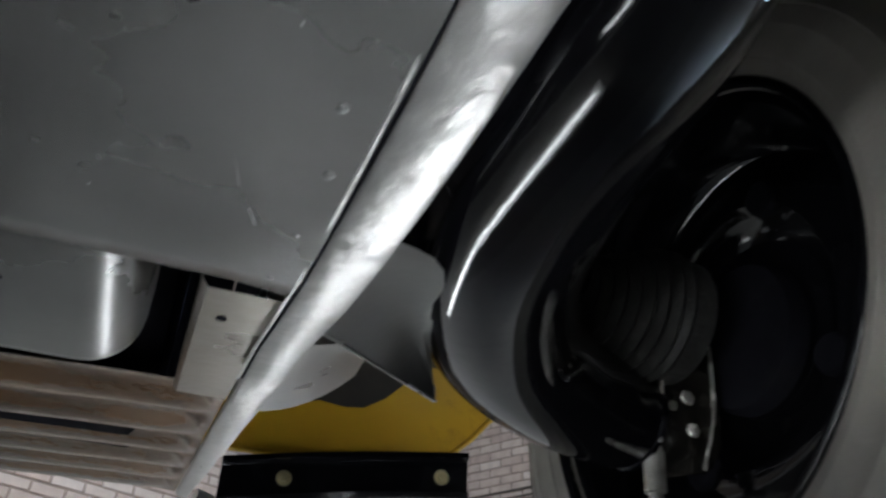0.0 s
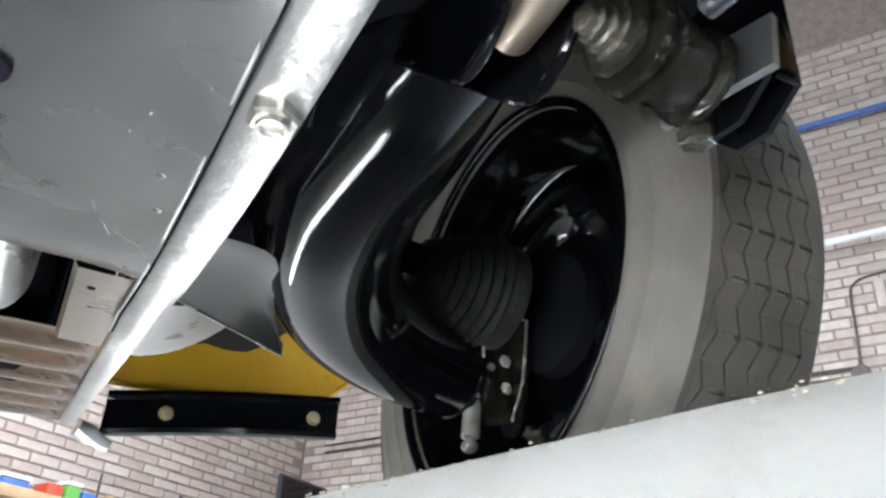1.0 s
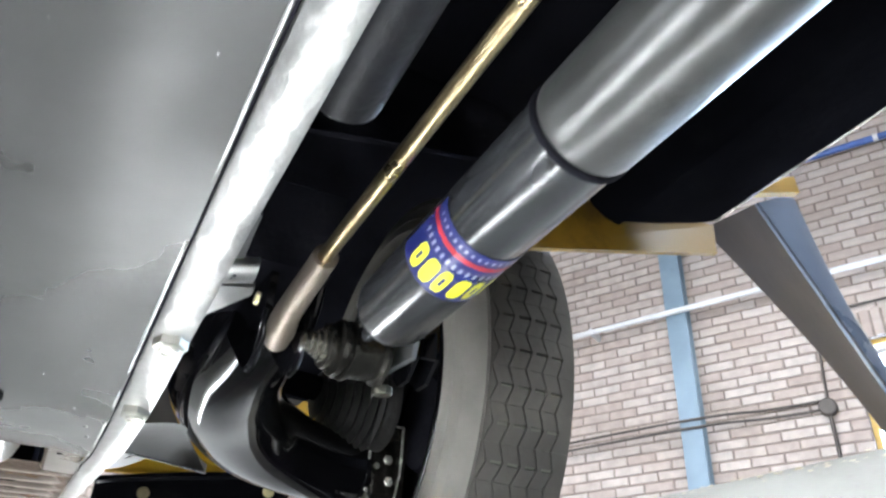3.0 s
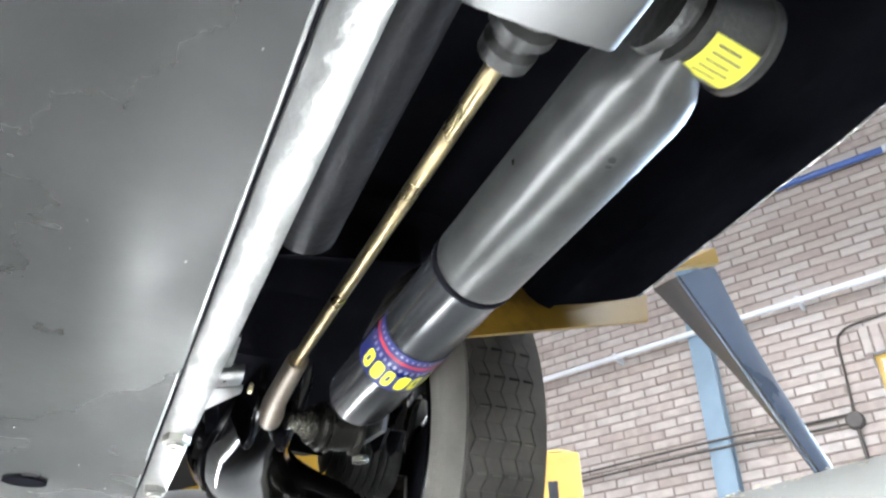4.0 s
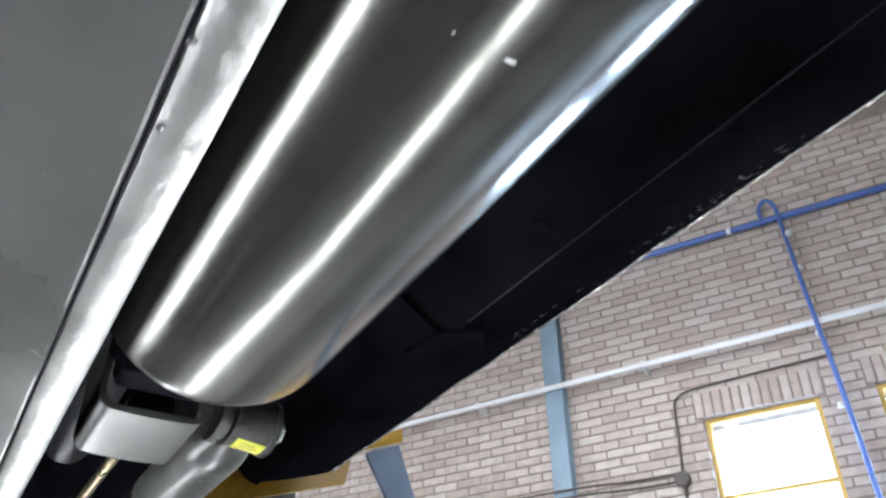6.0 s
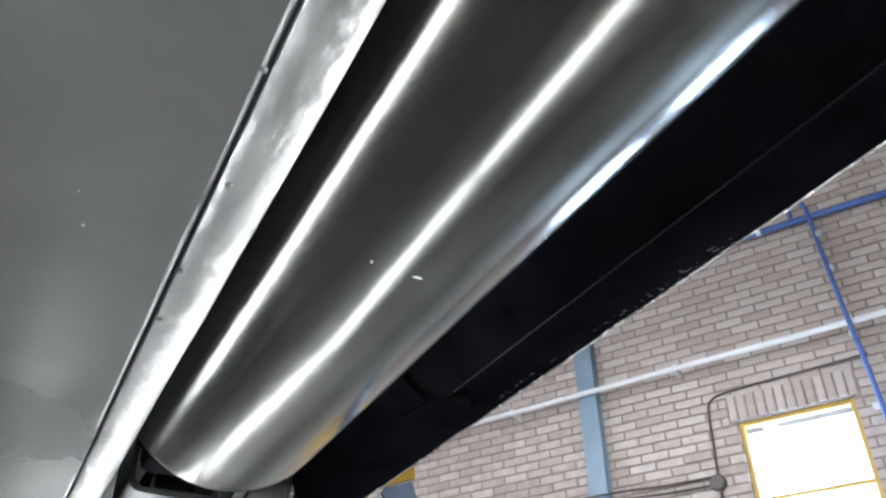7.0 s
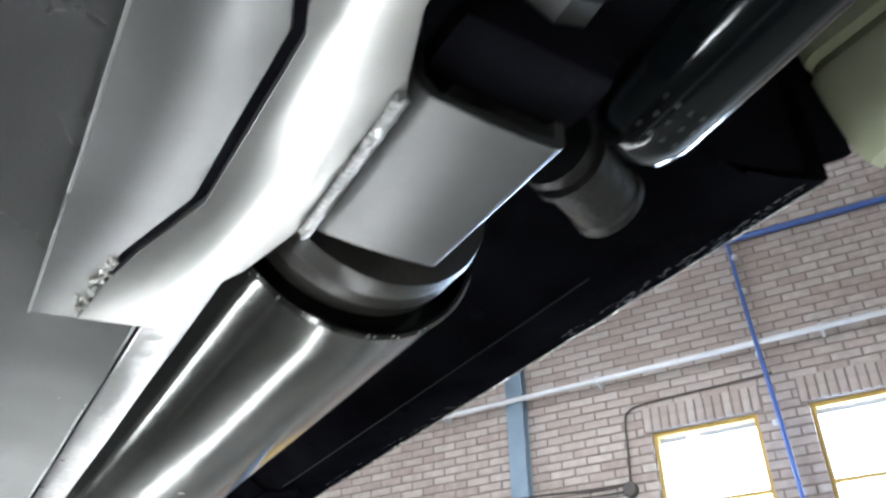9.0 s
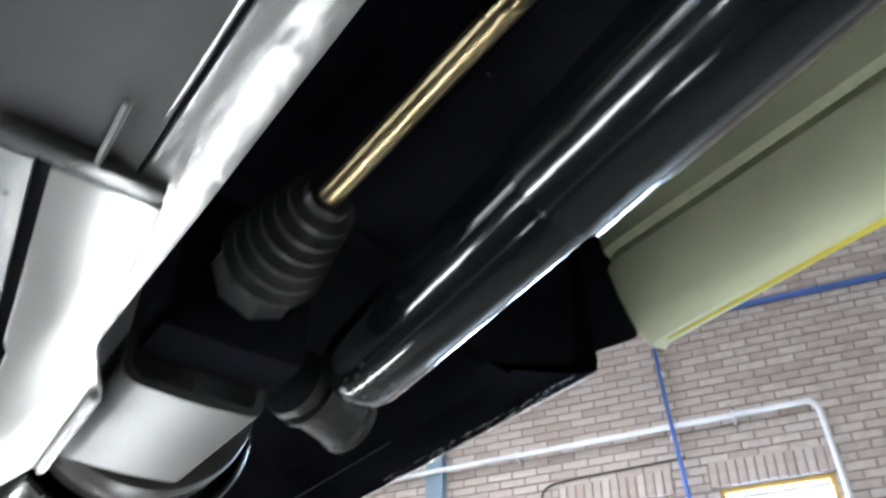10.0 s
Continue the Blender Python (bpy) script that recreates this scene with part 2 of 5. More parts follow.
def box(bm, x0, x1, y0, y1, z0, z1, bevel=0.0, m=None, seg=2):
    r = bmesh.ops.create_cube(bm, size=1)
    vs = r["verts"]
    bmesh.ops.scale(bm, vec=(x1 - x0, y1 - y0, z1 - z0), verts=vs)
    bmesh.ops.translate(bm, vec=((x0 + x1) / 2, (y0 + y1) / 2, (z0 + z1) / 2), verts=vs)
    if bevel:
        es = list({e for v in vs for e in v.link_edges})
        r = bmesh.ops.bevel(bm, geom=es, offset=bevel, segments=seg, affect="EDGES", profile=0.5)
        vs = list(set(r["verts"]) | {v for v in vs if v.is_valid})
    if m is not None:
        bmesh.ops.transform(bm, matrix=m, verts=vs)
    return bm


def frame_of(d):
    d = Vector(d).normalized()
    a = Vector((0, 0, 1)) if abs(d.z) < 0.9 else Vector((1, 0, 0))
    u = d.cross(a).normalized()
    return d, u, u.cross(d).normalized()


def rings(bm, loops, close=True, caps=True):
    rows = [[bm.verts.new(p) for p in loop] for loop in loops]
    n = len(rows[0])
    for a, b in zip(rows, rows[1:]):
        for i in range(n if close else n - 1):
            j = (i + 1) % n
            bm.faces.new((a[i], a[j], b[j], b[i]))
    if caps and close:
        bm.faces.new(list(reversed(rows[0])))
        bm.faces.new(rows[-1])
    return bm


def lathe(bm, at, axis, profile, n=32, caps=True):
    """Turns (distance along axis, radius) rows round the axis."""
    d, u, v = frame_of(axis)
    at = Vector(at)
    rings(bm, [[at + d * t + (u * math.cos(a) + v * math.sin(a)) * r for a in (2 * math.pi * i / n for i in range(n))]
               for t, r in profile], caps=caps)
    return bm


def spline(pts, steps=8):
    pts = [Vector(p) for p in pts]
    out = []
    for i in range(len(pts) - 1):
        p0, p1, p2, p3 = pts[max(i - 1, 0)], pts[i], pts[i + 1], pts[min(i + 2, len(pts) - 1)]
        for k in range(steps):
            t = k / steps
            out.append(0.5 * (2 * p1 + (p2 - p0) * t + (2 * p0 - 5 * p1 + 4 * p2 - p3) * t * t + (3 * p1 - p0 - 3 * p2 + p3) * t ** 3))
    return out + [pts[-1]]


def tube(bm, pts, r, n=16, steps=8):
    """A round tube along a curve; r is one radius or one per given point."""
    path = spline(pts, steps) if len(pts) > 2 and steps > 1 else [Vector(p) for p in pts]
    if isinstance(r, (int, float)):
        rad = [r] * len(path)
    else:
        rad = [q.x for q in (spline([(q, 0, 0) for q in r], steps) if len(path) > len(r) else [Vector((q, 0, 0)) for q in r])]
    up = frame_of(path[1] - path[0])[1]
    loops = []
    for i, p in enumerate(path):
        d = (path[min(i + 1, len(path) - 1)] - path[max(i - 1, 0)]).normalized()
        up = (up - d * up.dot(d)).normalized()
        w = d.cross(up)
        loops.append([p + (up * math.cos(a) + w * math.sin(a)) * rad[i] for a in (2 * math.pi * k / n for k in range(n))])
    return rings(bm, loops)


def prism(bm, outline, z0, z1, bevel=0.0):
    """A flat plate with that outline in x and y."""
    lo = [bm.verts.new((x, y, z0)) for x, y in outline]
    hi = [bm.verts.new((x, y, z1)) for x, y in outline]
    n = len(lo)
    fs = [bm.faces.new(lo), bm.faces.new(hi)] + [bm.faces.new((lo[i], lo[(i + 1) % n], hi[(i + 1) % n], hi[i])) for i in range(n)]
    bmesh.ops.recalc_face_normals(bm, faces=fs)
    if bevel:
        es = list({e for f in fs[:2] for e in f.edges})
        bmesh.ops.bevel(bm, geom=es, offset=bevel, segments=2, affect="EDGES", profile=0.5)
    return bm


def slab(bm, quad, thick):
    """A four-cornered sheet with thickness along its normal."""
    q = [Vector(p) for p in quad]
    nrm = (q[1] - q[0]).cross(q[3] - q[0]).normalized() * thick
    return rings(bm, [q, [p + nrm for p in q]])


def extrude_y(bm, section, ys, shift=lambda y: (0, 0)):
    """Carries an (x, z) section along y; open section, a sheet."""
    rings(bm, [[(x + shift(y)[0], y, z + shift(y)[1]) for x, z in section] for y in ys], close=False, caps=False)
    return bm


def hexhead(bm, at, axis, flat, h, washer=0.0):
    d, u, v = frame_of(axis)
    at = Vector(at)
    R = flat / 2 / math.cos(math.pi / 6)
    if washer:
        lathe(bm, at, axis, [(0, washer), (0.0022, washer), (0.0028, washer * 0.94)], 24)
        at = at + d * 0.0026
    def ring(t, r):
        return [at + d * t + (u * math.cos(a) + v * math.sin(a)) * r for a in (math.pi / 3 * i for i in range(6))]
    rings(bm, [ring(0, R), ring(h * 0.85, R), ring(h, R * 0.86)])
    return bm

# ---- the workshop and its pit ----
PIT_A, PIT_B = -0.152, -0.2885      # inner edge of the pit: x = A + B y
PIT_W = 0.90


def pit_x(y):
    return PIT_A + PIT_B * y


PY0, PY1 = -5.2, 1.6
# unseen floor, coloured dark so that the metal above reflects little light
bm = bmesh.new()
rings(bm, [[(pit_x(y) - PIT_W - 0.1, y, z) for y, z in ((PY0, -0.1), (PY1, -0.1), (PY1, 0), (PY0, 0))],
           [(pit_x(y) + 0.1, y, z) for y, z in ((PY0, -0.1), (PY1, -0.1), (PY1, 0), (PY0, 0))]])
tagged(obj("pit_floor", bm, PITFLOOR), "unseen pit floor coloured dark for dark reflections", "pit floor", kind="structure")

# side walls of the pit: faces with an uneven, chipped upper edge
random.seed(4)


def pit_wall(name, off, sign, label, mat=CONCRETE):
    bm = bmesh.new()
    n = 240
    rows = []
    for i in range(n + 1):
        y = PY0 + (PY1 - PY0) * i / n
        x = pit_x(y) + off
        chip = max(0.0, noise.noise((y * 9, off, 0)) - 0.1) * 0.006 + max(0.0, noise.noise((y * 60, 3, off)) - 0.25) * 0.006
        c = 0.004 + chip
        rows.append([(x, y, 0.0), (x, y, FLOOR - 0.012 - c), (x + sign * 0.003, y, FLOOR - 0.005 - chip), (x + sign * (c + 0.002), y, FLOOR - 0.001), (x + sign * 0.25, y, FLOOR - 0.001),
                     (x + sign * 0.25, y, 0.0)])
    rings(bm, rows)
    return tagged(obj(name, bm, mat), label, "pit wall", kind="structure")


pit_right = pit_wall("pit_wall_right", 0.0, 1, "pale grey painted concrete pit wall with chipped upper edge")
# left wall and both ends are unseen, darkened to keep reflections dark
pit_wall("pit_wall_left", -PIT_W, -1, "unseen pit wall coloured dark for dark reflections", PITDARK)
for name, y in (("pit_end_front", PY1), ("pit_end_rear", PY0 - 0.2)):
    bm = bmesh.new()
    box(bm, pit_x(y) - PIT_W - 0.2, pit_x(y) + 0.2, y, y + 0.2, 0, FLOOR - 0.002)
    tagged(obj(name, bm, PITDARK), "unseen pit end coloured dark for dark reflections", "pit wall", kind="structure")

# broken patches along the edge of the pit
bm = bmesh.new()
for k in range(1500):
    y = random.uniform(-1.75, -0.35)
    if noise.noise((y * 11, 7, 0)) < random.uniform(-0.5, 0.25):
        continue
    r = random.uniform(0.0002, 0.00055)
    d = bmesh.ops.create_icosphere(bm, subdivisions=1, radius=r)
    bmesh.ops.scale(bm, vec=(1, random.uniform(1.0, 2.2), 0.8), verts=d["verts"])
    bmesh.ops.translate(bm, vec=(pit_x(y) + 0.004 + random.uniform(-0.002, 0.003), y, FLOOR - 0.002 + random.uniform(-0.002, 0.001)), verts=d["verts"])
tagged(part("edge_crumb", bm, CHIP, pit_right, "crumbled brown edge of the concrete"), kind="stuff")

# workshop floor: one sheet with the pit left open
bm = bmesh.new()
big = 12.0
o = [(-big, -big), (big, -big), (big, big), (-big, big)]
i = [(pit_x(PY0) - PIT_W - 0.2, PY0 - 0.1), (pit_x(PY0) + 0.2, PY0 - 0.1), (pit_x(PY1) + 0.2, PY1 + 0.1), (pit_x(PY1) - PIT_W - 0.2, PY1 + 0.1)]
for z in (FLOOR, FLOOR - 0.15):
    vo, vi = [bm.verts.new((*p, z)) for p in o], [bm.verts.new((*p, z)) for p in i]
    for k in range(4):
        bm.faces.new((vo[k], vo[(k + 1) % 4], vi[(k + 1) % 4], vi[k]))
tagged(obj("floor", bm, SHOPFLOOR, False), "worn grey concrete floor of the workshop", "floor", kind="structure")

CEIL = FLOOR + 6.2
bm = bmesh.new()
box(bm, -12, 12, -12, 12, CEIL, CEIL + 0.2)
tagged(obj("ceiling", bm, PLASTER), "white painted workshop ceiling", "ceiling", kind="structure")

WIN = [(1.07, 1.835), (2.18, 2.945)]
WIN_TOP, WIN_BOT = 3.85, 2.55
COURSE, STRETCH, BH, BL, DEEP = 0.0675, 0.205, 0.054, 0.192, 0.10


def on_east(s, z, out=0.0):
    return W0 + WS * s + WN * out + Vector((0, 0, z))


def wall_block(name, origin, along, normal, s0, s1, z0, z1, holes, label):
    """The backing of a wall: mortar bed set back behind the bricks' faces, open at the holes."""
    bm = bmesh.new()
    cuts = sorted({s0, s1, *[h for a, b in holes for h in (a, b)]})
    for a, b in zip(cuts, cuts[1:]):
        is_hole = any(h0 <= a and b <= h1 for h0, h1 in holes)
        for lo, hi in (((z0, WIN_BOT), (WIN_TOP, z1)) if is_hole else ((z0, z1),)):
            p = [origin + along * s - normal * d for s, d in ((a, 0.008), (b, 0.008), (b, 0.3), (a, 0.3))]
            rings(bm, [[q + Vector((0, 0, lo)) for q in p], [q + Vector((0, 0, hi)) for q in p]])
    return tagged(obj(name, bm, MORTAR, False), label, "brick wall", kind="structure")


wall_east = wall_block("wall_east", W0, WS, WN, CORNER_S - 0.3, WALL_END, FLOOR, CEIL, WIN, "pale weathered brick wall with two ochre windows")
wall_north = wall_block("wall_north", CORNER, NS, NN, 0.0, 9.0, FLOOR, CEIL, [], "pale brick wall behind the work bench")
DOOR_X, DOOR_Y0, DOOR_Y1, DOOR_H = -4.6, -3.6, 2.6, 3.2
for name, a, b in (("wall_west_front", (DOOR_X - 0.2, DOOR_Y1, 0), (DOOR_X, 9, 0)), ("wall_west_rear", (DOOR_X - 0.2, -9, 0), (DOOR_X, DOOR_Y0, 0)), ("wall_south", (DOOR_X, -9.2, 0), (9, -9, 0))):
    bm = bmesh.new()
    box(bm, a[0], b[0], a[1], b[1], FLOOR, CEIL)
    tagged(obj(name, bm, MORTAR), "plain brick wall of the workshop", "wall", kind="structure")
bm = bmesh.new()
a = W0 + WS * WALL_END
box(bm, a.x, a.x + 3.0, a.y - 0.2, a.y, FLOOR, CEIL)
tagged(obj("wall_return", bm, MORTAR), "plain brick wall of the workshop", "wall", kind="structure")


# unseen wide door opposite the windows, added to bring in daylight
bm = bmesh.new()
box(bm, DOOR_X - 0.2, DOOR_X, DOOR_Y0, DOOR_Y1, FLOOR + DOOR_H, CEIL)
tagged(obj("door_lintel", bm, MORTAR), "brick lintel over the added door opening", "wall", kind="structure")
bm = bmesh.new()
box(bm, DOOR_X - 1.0, DOOR_X - 0.98, DOOR_Y0 - 1.5, DOOR_Y1 + 1.5, FLOOR, CEIL + 1)
tagged(obj("backdrop_door", bm, DOORGLOW, False), "glowing sheet behind the added door opening", "sky", kind="structure")
c = Vector((DOOR_X - 0.1, (DOOR_Y0 + DOOR_Y1) / 2, FLOOR + DOOR_H / 2))
lamp("added_daylight", DOOR_Y1 - DOOR_Y0 - 0.1, DOOR_H - 0.1, 160, look(c, c + Vector((1, 0, 0))), (0.80, 0.90, 1.0))


# windows: ochre frame, transom, panes
def window(name, s0, s1):
    m = Matrix.Translation(on_east(s0, 0)) @ Matrix(((WS.x, -WN.x, 0, 0), (WS.y, -WN.y, 0, 0), (0, 0, 1, 0), (0, 0, 0, 1)))
    root = thing(name, "ochre painted window with bright daylight behind it", "window", on_east(s0, WIN_BOT), kind="structure")
    w = s1 - s0
    f = 0.034
    for x0, x1, z0, z1 in ((0, f, WIN_BOT, WIN_TOP), (w - f, w, WIN_BOT, WIN_TOP), (f, w - f, WIN_TOP - f, WIN_TOP), (f, w - f, WIN_BOT, WIN_BOT + f)):
        bm = bmesh.new()
        box(bm, x0, x1, 0.045, 0.105, z0, z1, 0.004, m)
        part("window_frame", bm, FRAMEYEL, root)
    bm = bmesh.new()
    box(bm, f, w - f, 0.055, 0.095, 3.29, 3.318, 0.004, m)
    part("transom", bm, FRAMEYEL, root)
    for z0, z1 in ((3.318, WIN_TOP - f), (WIN_BOT + f, 3.29)):
        bm = bmesh.new()
        box(bm, f, w - f, 0.072, 0.078, z0, z1, 0, m)
        p = part("pane", bm, GLASS, root)
        p.visible_shadow = False
    bm = bmesh.new()
    box(bm, -0.02, w + 0.02, -0.04, 0.12, WIN_BOT - 0.05, WIN_BOT, 0.005, m)
    part("window_sill", bm, CONCRETE, root)
    return root


window("window_1", *WIN[0])
window("window_2", *WIN[1])
bm = bmesh.new()
slab(bm, [on_east(-1, 1.5, -1.4), on_east(6, 1.5, -1.4), on_east(6, 6.5, -1.4), on_east(-1, 6.5, -1.4)], 0.02)
tagged(obj("backdrop", bm, SKYGLOW, False), "bright overcast sky outside the windows", "sky", kind="structure")

# fluorescent battens on the ceiling and in the pit
def batten(at, along, length, label, group, n, glowing=None):
    root = thing("fluorescent_lamp", label, "lamp", at, group)
    at, d = Vector(at), Vector(along).normalized()
    n = Vector(n)
    u = d.cross(n)
    bm = bmesh.new()
    rings(bm, [[at + d * t + u * a + n * b for a, b in ((-0.05, 0), (0.05, 0), (0.045, 0.04), (-0.045, 0.04))] for t in (-length / 2, length / 2)])
    part("housing", bm, WHITE, root)
    bm = bmesh.new()
    lathe(bm, at + n * 0.06 - d * (length / 2 - 0.03), d, [(0, 0.013), (length - 0.06, 0.013)], 12)
    part("tube", bm, glowing or TUBE, root, "glowing white fluorescent tube")
    if n.z < 0:
        for t in (-0.5, 0.5):
            bm = bmesh.new()
            lathe(bm, at + d * t, (0, 0, 1), [(0, 0.006), (CEIL - at.z, 0.006)], 8)
            part("hanger", bm, WHITE, root)
    return root


LAMP_Z = 4.78
for x, y in ((2.4, 0.9), (2.0, -1.8), (-2.0, 1.0), (-2.0, -1.6), (0.4, 3.0)):
    batten((x, y, LAMP_Z), (0.5, -0.865, 0), 1.5, "white fluorescent batten under the workshop ceiling", "ceiling lamps", (0, 0, -1))
    lamp("ceiling_light", 1.45, 0.12, 58, look((x, y, LAMP_Z - 0.08), (x, y, 0), 30), (0.90, 0.95, 1.0))
# unseen slim strip lights, added mostly along the pit's long edges for highlights
def helper_strip(a, b, glowing, hooks=True, back=0.05):
    """An added slim tube; its folded trough's back keeps light off the wall side."""
    a, b = Vector(a), Vector(b)
    d = (b - a).normalized()
    out = Vector((d.y, -d.x, 0)) * (1 if a.x > pit_x(a.y) - PIT_W / 2 else -1)
    up = Vector((0, 0, 1))
    strip = thing("helper_strip", "unseen slim white strip light in a trough, added to light the underside", "lamp", (a + b) / 2 - up * 0.02, "pit lamps")
    bm = bmesh.new()
    rings(bm, [[p + out * u + up * v for u, v in ((-0.012, -0.010), (-0.012, -0.018), (0.014, -0.018), (0.016, back), (0.013, back), (0.008, -0.010))] for p in (a, b)])
    part("trough", bm, WHITE, strip, "white folded trough")
    bm = bmesh.new()
    lathe(bm, a + d * 0.005, d, [(0, 0.004), ((b - a).length - 0.010, 0.004)], 12)
    part("tube", bm, glowing, strip, "glowing white tube")
    for p in ((a.lerp(b, 0.15), a.lerp(b, 0.85)) if hooks else ()):
        wall = pit_x(p.y) + 0.01 if p.x > pit_x(p.y) - PIT_W / 2 else pit_x(p.y) - PIT_W - 0.01
        bm = bmesh.new()
        tube(bm, [p - up * 0.017, p + out * 0.01 - up * 0.03, (wall, p.y, p.z - 0.03)], 0.003, 8, 4)
        part("hook", bm, DARK, strip)


helper_strip((0.190, -1.93, 1.470), (0.190, -1.60, 1.470), STRIP)
helper_strip((0.190, -1.585, 1.470), (0.190, -1.27, 1.470), STRIP)
helper_strip((0.186, -1.255, 1.470), (0.090, -0.90, 1.470), STRIP)
helper_strip((0.066, -2.28, 1.470), (0.082, -1.945, 1.470), STRIP, True, 0.085)
helper_strip((0.070, -0.885, 1.500), (0.012, -0.670, 1.580), STRIP)
helper_strip((0.190, -3.00, 1.470), (0.190, -2.46, 1.470), STRIP)
helper_strip((-0.245, -2.66, 1.45), (-0.39, -2.13, 1.45), STRIP)
for y in (-1.265,):
    at = Vector((-0.46, y, 1.432))
    side_lamp = batten(at, (0, 1, 0), 1.49, "white fluorescent work light hung at the side of the pit", "pit lamps", (1, 0, 0))
    lamp("pit_light", 1.43, 0.016, 4.3, look(at + Vector((0.085, 0, 0)), at + Vector((1, 0, 0.3))), (0.92, 0.96, 1.0))
    for dy in (-0.65, 0.65):
        bm = bmesh.new()
        tube(bm, [at + Vector((-0.005, dy, 0)), at + Vector((-0.06, dy, 0.12)), (pit_x(y + dy) - PIT_W - 0.05, y + dy, FLOOR + 0.004)], 0.004, 8, 4)
        part("hook", bm, DARK, side_lamp)
# added front strips: one hung low in the pit, two on floor beside it
helper_strip((-0.57, 0.10, 0.60), (-0.66, 1.35, 0.50), DIM)
helper_strip((0.098, -0.63, FLOOR + 0.014), (0.052, -0.28, FLOOR + 0.014), STRIP, False, 0.006)
helper_strip((0.052, -0.265, FLOOR + 0.014), (0.090, 0.30, FLOOR + 0.014), STRIP, False, 0.006)
# unseen batten hung low over the bench side, added to brighten the floor ahead
batten((0.3, 2.5, 3.7), (0.865, 0.5, 0), 1.5, "unseen white batten added to brighten the floor ahead", "ceiling lamps", (0, 0, -1))
lamp("ceiling_light", 1.45, 0.12, 50, look((0.3, 2.5, 3.62), (0.3, 2.5, 0), -60), (0.90, 0.96, 1.0))

# ---- the car over the pit ----
car = thing("car", "yellow small car with silver chassis and black underbody over the pit", "car", (0.0, -1.2, FLOOR))
ZC = 1.75                           # underside of the chassis platform
WHEEL = Vector((0.405, -0.385, 1.938))


def rise(y):
    """The front of the chassis sweeps up ahead of the axle."""
    t = max(0.0, y + 0.78)
    return 0.145 * t * min(1.0, t / 0.35 + 0.25) if t < 0.26 else 0.145 * t


def crown(x):
    """The sheet of the platform rolls down a little to the flange."""
    return -2.4 * max(0.0, x + 0.028) ** 2


# platform: gently domed sheet, rounded up at its front end
bm = bmesh.new()
ys = [-3.2, -2.6] + [-2.4 + 0.018 * k for k in range(95)] + [-0.69 + 0.015 * k for k in range(7)]
xs = [-0.62, -0.45, -0.3, -0.24] + [-0.2 + 0.014 * k for k in range(11)] + [-0.045, -0.035, -0.027, -0.018, -0.010, -0.004, 0.001, 0.0045, 0.0075]
loops = []
for y in ys:
    row = []
    for x in xs:
        dent = 0.0013 * noise.noise((x * 14, y * 9, 2)) + 0.0007 * noise.noise((x * 30, y * 25, 5))
        row.append((x, y, ZC + rise(y) + dent + crown(x)))
    loops.append(row)
for dy, dz in ((0.008, 0.004), (0.013, 0.012), (0.015, 0.03)):
    loops.append([(x, ys[-1] + dy, ZC + rise(ys[-1]) + dz) for x in xs])
rings(bm, loops, close=False, caps=False)
chassis = part("chassis_platform", bm, STEEL, car, "silver painted steel chassis platform with scratches")

# outer flange along the platform and rail, in two folded sheets
bm = bmesh.new()
fy = [-3.2] + [-2.5 + 0.05 * k for k in range(54)]
sec = [(0.0085, 0.004), (0.0085, -0.001), (0.0105, -0.0022), (0.0275, -0.0022), (0.0300, -0.0012), (0.0306, 0.002), (0.0302, 0.006)]
loops = []
for y in fy:
    k = max(0.0, y + 0.45) * 0.012
    tilt = 0.10 * min(1.0, max(0.0, (y + 0.98) / 0.12) + max(0.0, (-1.60 - y) / 0.12))
    loops.append([(x + 0.0006 * noise.noise((y * 30, j * 0.7, 1)) - k * (x > 0.02), y, ZC + rise(y) + z - tilt * max(0.0, min(x, 0.031) - 0.0085) * (z < 0.008) + 0.0010 * noise.noise((y * 22, 4, x * 60))) for j, (x, z) in enumerate(sec)])
rings(bm, loops, close=False, caps=False)
part("chassis_flange", bm, LIP, chassis, "bright spot-welded steel flange")
# side coloured dark to put shade into the gap beside the cylinder
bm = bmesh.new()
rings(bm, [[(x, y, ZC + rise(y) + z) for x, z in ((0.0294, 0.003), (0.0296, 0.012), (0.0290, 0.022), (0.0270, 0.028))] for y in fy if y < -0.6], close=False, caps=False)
part("chassis_side", bm, SIDESHADE, chassis, "chassis side coloured dark for the gap's shade")

# dark open seam between platform and flange
bm = bmesh.new()
tube(bm, [(0.0082 + 0.0004 * noise.noise((k * 0.9, 0, 0)), y, ZC + rise(y) - 0.0025) for k, y in enumerate([-3.2] + [-2.0 + 0.06 * k for k in range(27)])], 0.0007, 6, 1)
part("flange_seam", bm, UNDER, chassis, "dark open seam")
bm = bmesh.new()
tube(bm, [(0.0064 + 0.0004 * noise.noise((k * 0.9, 0, 0)), y, ZC + rise(y) - 0.0024) for k, y in enumerate([-3.2] + [-2.0 + 0.06 * k for k in range(27)])], 0.0008, 6, 1)
part("flange_bead", bm, LIP, chassis, "bright rolled sheet edge")


def scratch(pts, r):
    bm = bmesh.new()
    tube(bm, pts, [r] * (len(pts) - 1) + [r * 0.4], 5, 3)
    part("scratch", bm, BRIGHT, chassis, "bright scratch in the paint")


def on_plate(x, y):
    return (x, y, ZC + rise(y) + crown(x))


